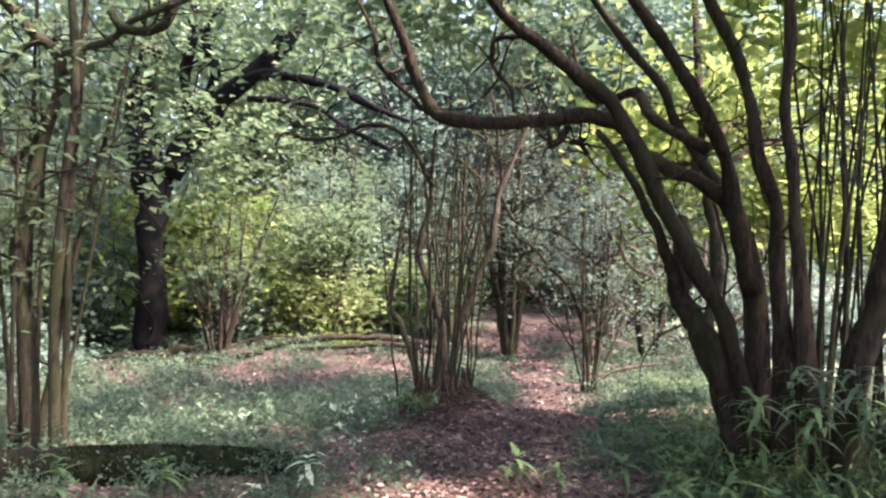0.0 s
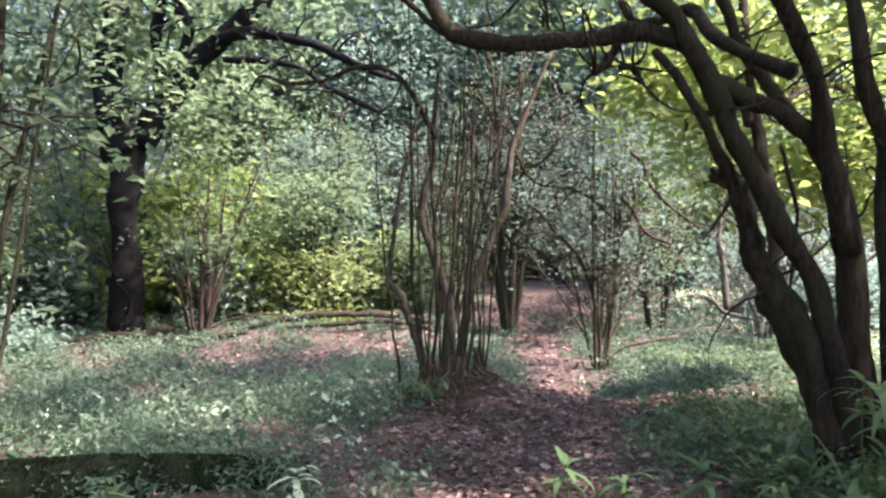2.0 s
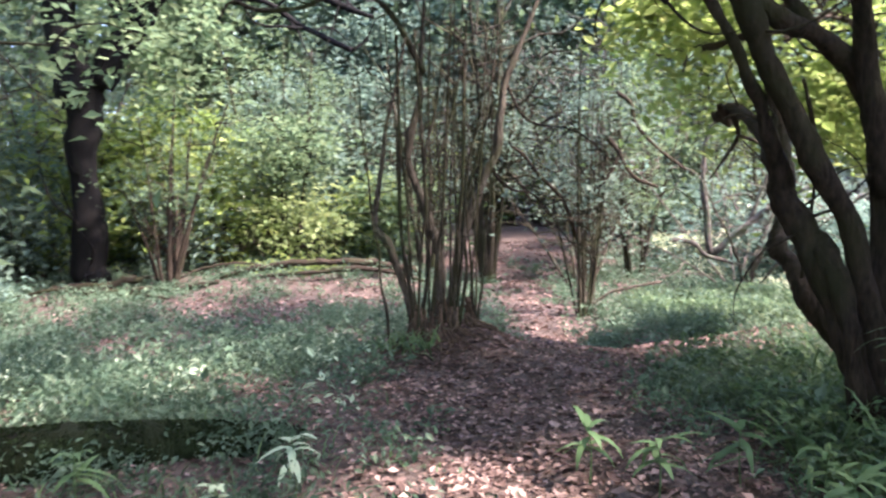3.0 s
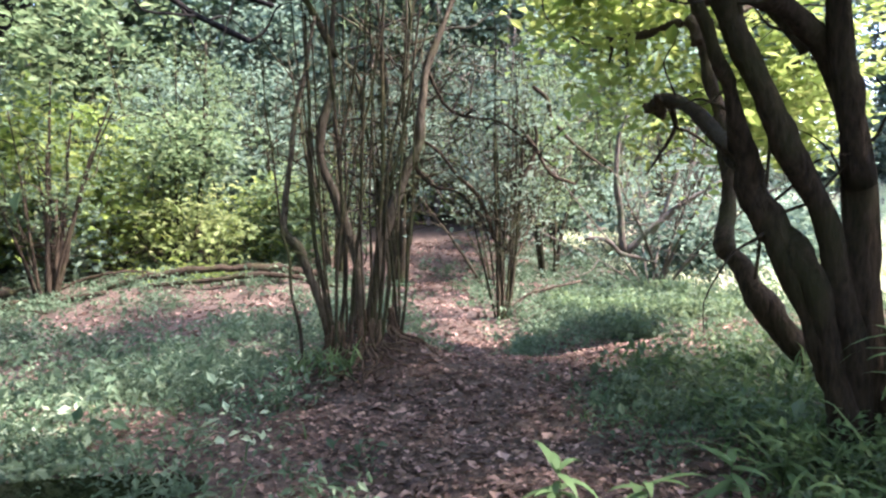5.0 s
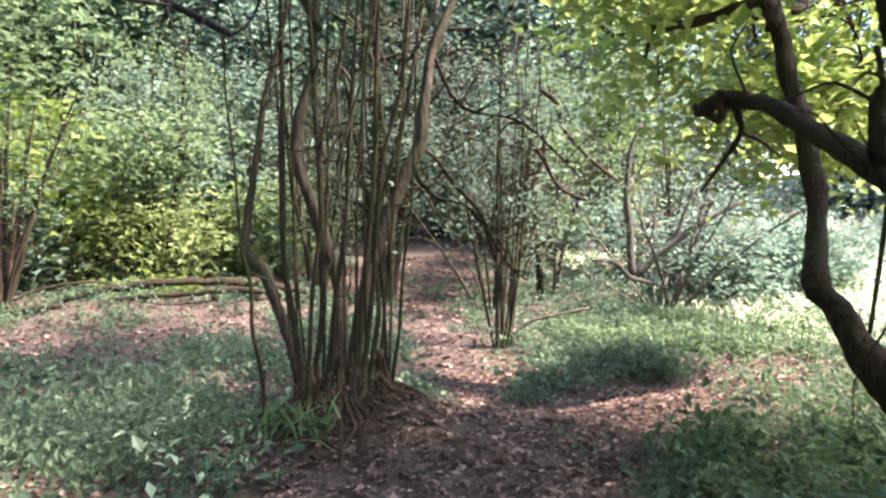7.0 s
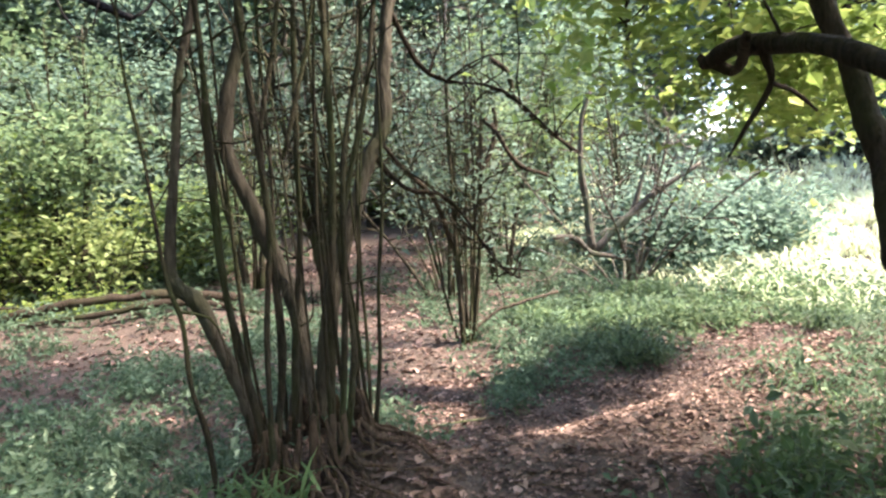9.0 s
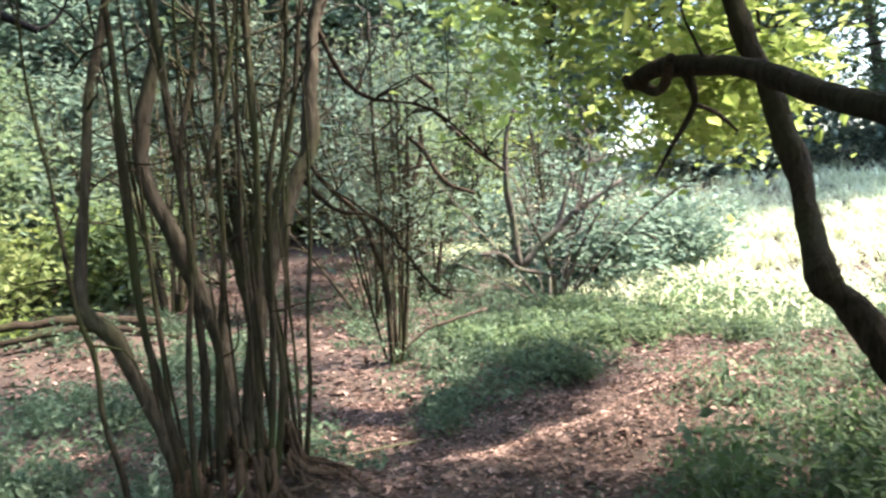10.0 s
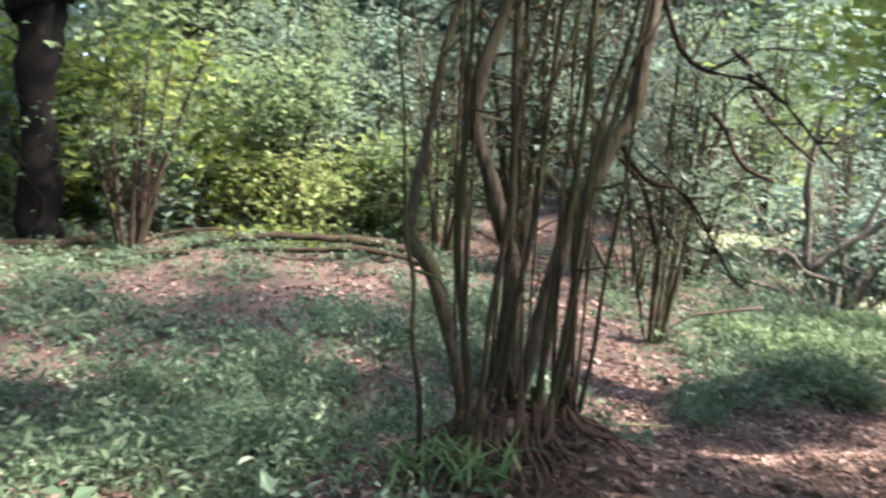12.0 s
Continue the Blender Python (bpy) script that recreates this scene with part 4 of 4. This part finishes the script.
fallen([(-8.9, 18.2, 0.08, 0.06), (-7.9, 17.9, 0.22, 0.05), (-7.0, 17.9, 0.1, 0.04), (-6.2, 17.6, 0.05, 0.025)], "dark crooked fallen branch at the foot of the old tree", BARK_DARK)
fallen([(-6.9, 18.0, 0.05, 0.05), (-6.0, 17.7, 0.16, 0.045), (-5.3, 17.3, 0.05, 0.03)], "dark crooked fallen branch among the herbs", BARK_DARK)
fallen([(-5.9, 18.8, 0.1, 0.05), (-5.2, 18.9, 0.4, 0.045), (-4.4, 18.8, 0.5, 0.035), (-3.6, 18.9, 0.42, 0.02)], "dark fallen branch propped on the bank", BARK_DARK)
fallen([(2.75, 13.9, 0.08, 0.035), (3.15, 13.8, 0.42, 0.03), (3.5, 13.7, 0.55, 0.035), (4.0, 13.6, 0.6, 0.03)], "dead grey stick leaning out of the hazel shrub", DEAD)
fallen([(0.9, 8.9, 0.03, 0.012), (1.4, 9.0, 0.04, 0.012), (1.7, 8.95, 0.02, 0.008)], "thin dead stick lying on the leaf litter")
fallen([(0.7, 10.8, 0.03, 0.02), (1.3, 10.7, 0.05, 0.018), (1.9, 10.75, 0.03, 0.012)], "thin dead stick lying on the leaf litter")


# ---- plants ----
def shoot(x, y, h, material, label, n=9, length=0.16):
    t = thing("young_plant", x, y, label, "plant")
    z = t.location.z
    hang("stem", tubes_mesh("stem", [curve_points([(x, y, z - 0.02, 0.005), (x + 0.02, y, z + h * 0.5, 0.004), (x, y, z + h, 0.003)], 3)], GRASS, t.location, 5), t)
    for i in range(n):
        az, el = i * 2.4 + rng.normal() * 0.2, rng.uniform(-0.3, 0.7)
        hang("leaf", blade_mesh(np.array([[0, 0, h * rng.uniform(0.55, 1.0)]]), np.array([az]), np.array([el]), np.array([length * rng.uniform(0.7, 1.2)]), 0.019, material, 0.3), t)
    return t


def blade_mesh(roots, az, el, length, width, material, droop=0.7):
    """Long narrow leaves, each of four sections that bend over."""
    n, k = len(roots), 4
    v = np.zeros((n, k + 1, 2, 3))
    p = roots.astype(float).copy()
    e = el.astype(float).copy()
    side = np.stack([-np.sin(az), np.cos(az), np.zeros(n)], -1)
    for i in range(k + 1):
        w = width * (0.55, 1.0, 0.9, 0.55, 0.06)[i]
        v[:, i, 0], v[:, i, 1] = p - side * w, p + side * w
        p = p + (length / k)[:, None] * np.stack([np.cos(az) * np.cos(e), np.sin(az) * np.cos(e), np.sin(e)], -1)
        e = e - droop * rng.uniform(0.5, 1.5, n)
    i = np.arange(n * (k + 1) * 2).reshape(n, k + 1, 2)
    f = np.stack([i[:, :-1, 0], i[:, :-1, 1], i[:, 1:, 1], i[:, 1:, 0]], -1)
    return mesh_from("leaf", v, f, 4, material, True)


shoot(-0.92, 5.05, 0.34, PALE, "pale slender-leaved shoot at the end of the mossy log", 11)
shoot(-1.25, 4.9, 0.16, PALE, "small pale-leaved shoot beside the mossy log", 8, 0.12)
shoot(-2.0, 4.75, 0.16, HERB, "small green shoot in front of the mossy log", 9, 0.15)
shoot(-2.35, 4.5, 0.2, GRASS, "small green shoot in front of the mossy log", 9, 0.15)
shoot(4.5, 9.6, 0.6, GRASS, "slender green shoot against the bright clearing", 8, 0.2)


young = [shoot(2.3, 4.7, 0.75, GRASS, "tall green shoot with long lance-shaped leaves", 14, 0.26),
         shoot(2.75, 4.9, 0.95, HERB, "tall green shoot with long lance-shaped leaves", 16, 0.26),
         shoot(1.75, 4.55, 0.3, GRASS, "low green shoot with a rosette of lance-shaped leaves", 12, 0.2)]
for x, y, k in [(2.1, 5.0, 0), (2.5, 4.4, 1), (2.95, 4.6, 0), (3.2, 4.9, 1), (2.6, 5.15, 1), (3.0, 4.2, 0), (2.35, 4.95, 1), (2.8, 4.5, 0), (1.45, 4.6, 2), (1.2, 4.9, 2), (1.6, 5.1, 2), (1.95, 4.3, 2), (1.3, 4.2, 2), (0.75, 4.75, 2), (1.9, 3.8, 2), (2.2, 4.1, 2), (1.75, 5.6, 2), (-1.9, 5.0, 2), (-2.5, 4.8, 2), (0.5, 5.0, 2), (2.25, 4.45, 0), (2.6, 4.2, 1), (2.9, 4.75, 1), (3.15, 4.5, 0), (2.4, 4.65, 1), (2.7, 4.7, 0), (2.05, 4.75, 0), (3.4, 4.6, 1)]:
    copy_thing(young[k], pose(x, y, hz(x, y), 0, 0, rng.uniform(0, 360)))


def tussock(x, y, n, length, material, label):
    t = thing("grass_tussock", x, y, label, "plant", "strap-leaved tussocks")
    a = rng.uniform(0, 6.28, n)
    roots = np.stack([rng.normal(size=n) * 0.07, rng.normal(size=n) * 0.07, np.zeros(n) - 0.02], -1)
    hang("leaves", blade_mesh(roots, a, rng.uniform(0.6, 1.45, n), length * rng.uniform(0.6, 1.2, n), 0.011, material, 0.42), t)
    return t


tu = [tussock(2.1, 5.0, 34, 0.55, GRASS, "tussock of long arching green strap leaves"), tussock(2.6, 4.7, 40, 0.6, GRASS, "tussock of long arching green strap leaves"),
      tussock(-0.35, 7.9, 30, 0.35, GRASS, "tussock of green blades at the hazel's foot")]
for x, y in [(1.9, 4.6), (2.3, 4.2), (2.9, 5.0), (3.1, 4.4), (2.7, 3.9), (3.3, 5.4), (2.0, 5.5), (1.75, 5.1), (3.5, 4.8), (2.45, 5.2), (2.1, 6.1), (2.6, 6.4), (3.1, 6.2), (-0.55, 8.0), (-0.2, 7.8), (2.3, 3.6), (2.9, 3.4)]:
    copy_thing(tu[int(rng.integers(2)) if x > 1 else 2], pose(x, y, hz(x, y), 0, 0, rng.uniform(0, 360)))


def scatter(n, x0, x1, y0, y1, bare, sun_side=None):
    """Places for plants (bare False) or fallen leaves (bare True)."""
    x, y = rng.uniform(x0, x1, n), rng.uniform(y0, y1, n)
    m = path_mask(x, y)
    patch = 0.5 + 0.35 * np.sin(x * 1.7 + 1.3 * np.sin(y * 0.9)) * np.sin(y * 1.3 + x * 0.4) + 0.4 * np.sin(x * 5.1 + 2 * np.sin(y * 2.3)) * np.sin(y * 4.3 - x * 1.9)
    patch = np.clip((patch - 0.3) * 2.2, 0, 1)
    keep = rng.uniform(size=n) < (np.maximum(m, 0.35 * (1 - patch) + 0.08) if bare else (1 - m) * (0.10 + 0.90 * patch))
    return x[keep], y[keep]


def herbs(name, n, box, size, h, material, label, per=9):
    x, y = scatter(n, *box, False)
    k = np.repeat(np.arange(len(x)), per)
    hh = h * rng.uniform(0.3, 1.3, len(x))
    c = np.stack([x[k] + rng.normal(size=len(k)) * 0.07, y[k] + rng.normal(size=len(k)) * 0.07, np.zeros(len(k))], -1)
    c[:, 2] = height(c[:, 0], c[:, 1]) + hh[k] * rng.uniform(0.1, 1.0, len(k))
    ob = new(name, leaf_cloud(name, c, size, material, (0, 0, 0), 0.45, 2.0))
    return tagged(ob, label, "undergrowth", kind="stuff")


herbs("undergrowth", 26000, (-8, 7, 2, 12), 0.021, 0.22, HERB, "low green woodland herbs covering the floor", 16)
herbs("undergrowth", 19000, (-13, 10, 10, 24), 0.042, 0.3, HERB, "low green woodland herbs on the far floor", 10)
herbs("undergrowth", 3600, (-8, 5, 5.5, 16), 0.036, 0.34, HERB, "taller broad-leaved herbs among the low ones", 10)
herbs("undergrowth", 190, (-7, 1, 6, 12), 0.034, 0.26, PALE, "scattered pale-leaved herbs among the green ones", 12)
herbs("undergrowth", 2600, (1.6, 6.0, 2.5, 7.5), 0.03, 0.28, GRASS, "dense green herbs round the crooked tree", 12)
herbs("undergrowth", 3400, (3.8, 8.6, 11.4, 15.5), 0.04, 0.25, LEAF, "bright green herbs at the edge of the clearing", 12)


def grass(name, n, box, length, material, label, width=0.005):
    x, y = scatter(n, *box, False)
    z = height(x, y)
    ob = new(name, blade_mesh(np.stack([x, y, z - 0.01], -1), rng.uniform(0, 6.28, len(x)), rng.uniform(0.7, 1.5, len(x)), length * rng.uniform(0.5, 1.3, len(x)), width, material, 0.4))
    return tagged(ob, label, "grass", kind="stuff")


grass("grass", 26000, (-7, 7, 3, 12), 0.2, GRASS, "thin green woodland grass")
# paleness of the meadow blades stands in for glaring sun
grass("meadow_grass", 48000, (7.2, 22, 10, 24), 0.5, MEADOW, "tall grass in the clearing, coloured pale for the sun's glare", 0.014)


grass("meadow_grass", 26000, (10, 34, 16, 40), 0.6, MEADOW, "tall grass across the far clearing, coloured pale for the sun's glare", 0.03)


def litter(n, box, size, label):
    x, y = scatter(n, *box, True)
    c = np.stack([x, y, height(x, y) + rng.uniform(0.004, 0.03, len(x))], -1)
    ob = new("leaf_litter", leaf_cloud("leaf_litter", c, size, LITTER, (0, 0, 0), 0.75, 1.5, 0.5))
    return tagged(ob, label, "leaf litter", kind="stuff")


litter(150000, (-4, 6.5, 1.5, 12.5), 0.024, "brown and pinkish fallen leaves on the path")
litter(9000, (-3, 6, 3, 12.5), 0.042, "large curled brown leaves on the path")
litter(26000, (-5, 6, -3, 1.5), 0.034, "brown fallen leaves on the trodden path")
litter(34000, (-9, 8, 12, 25), 0.05, "brown fallen leaves on the far floor")
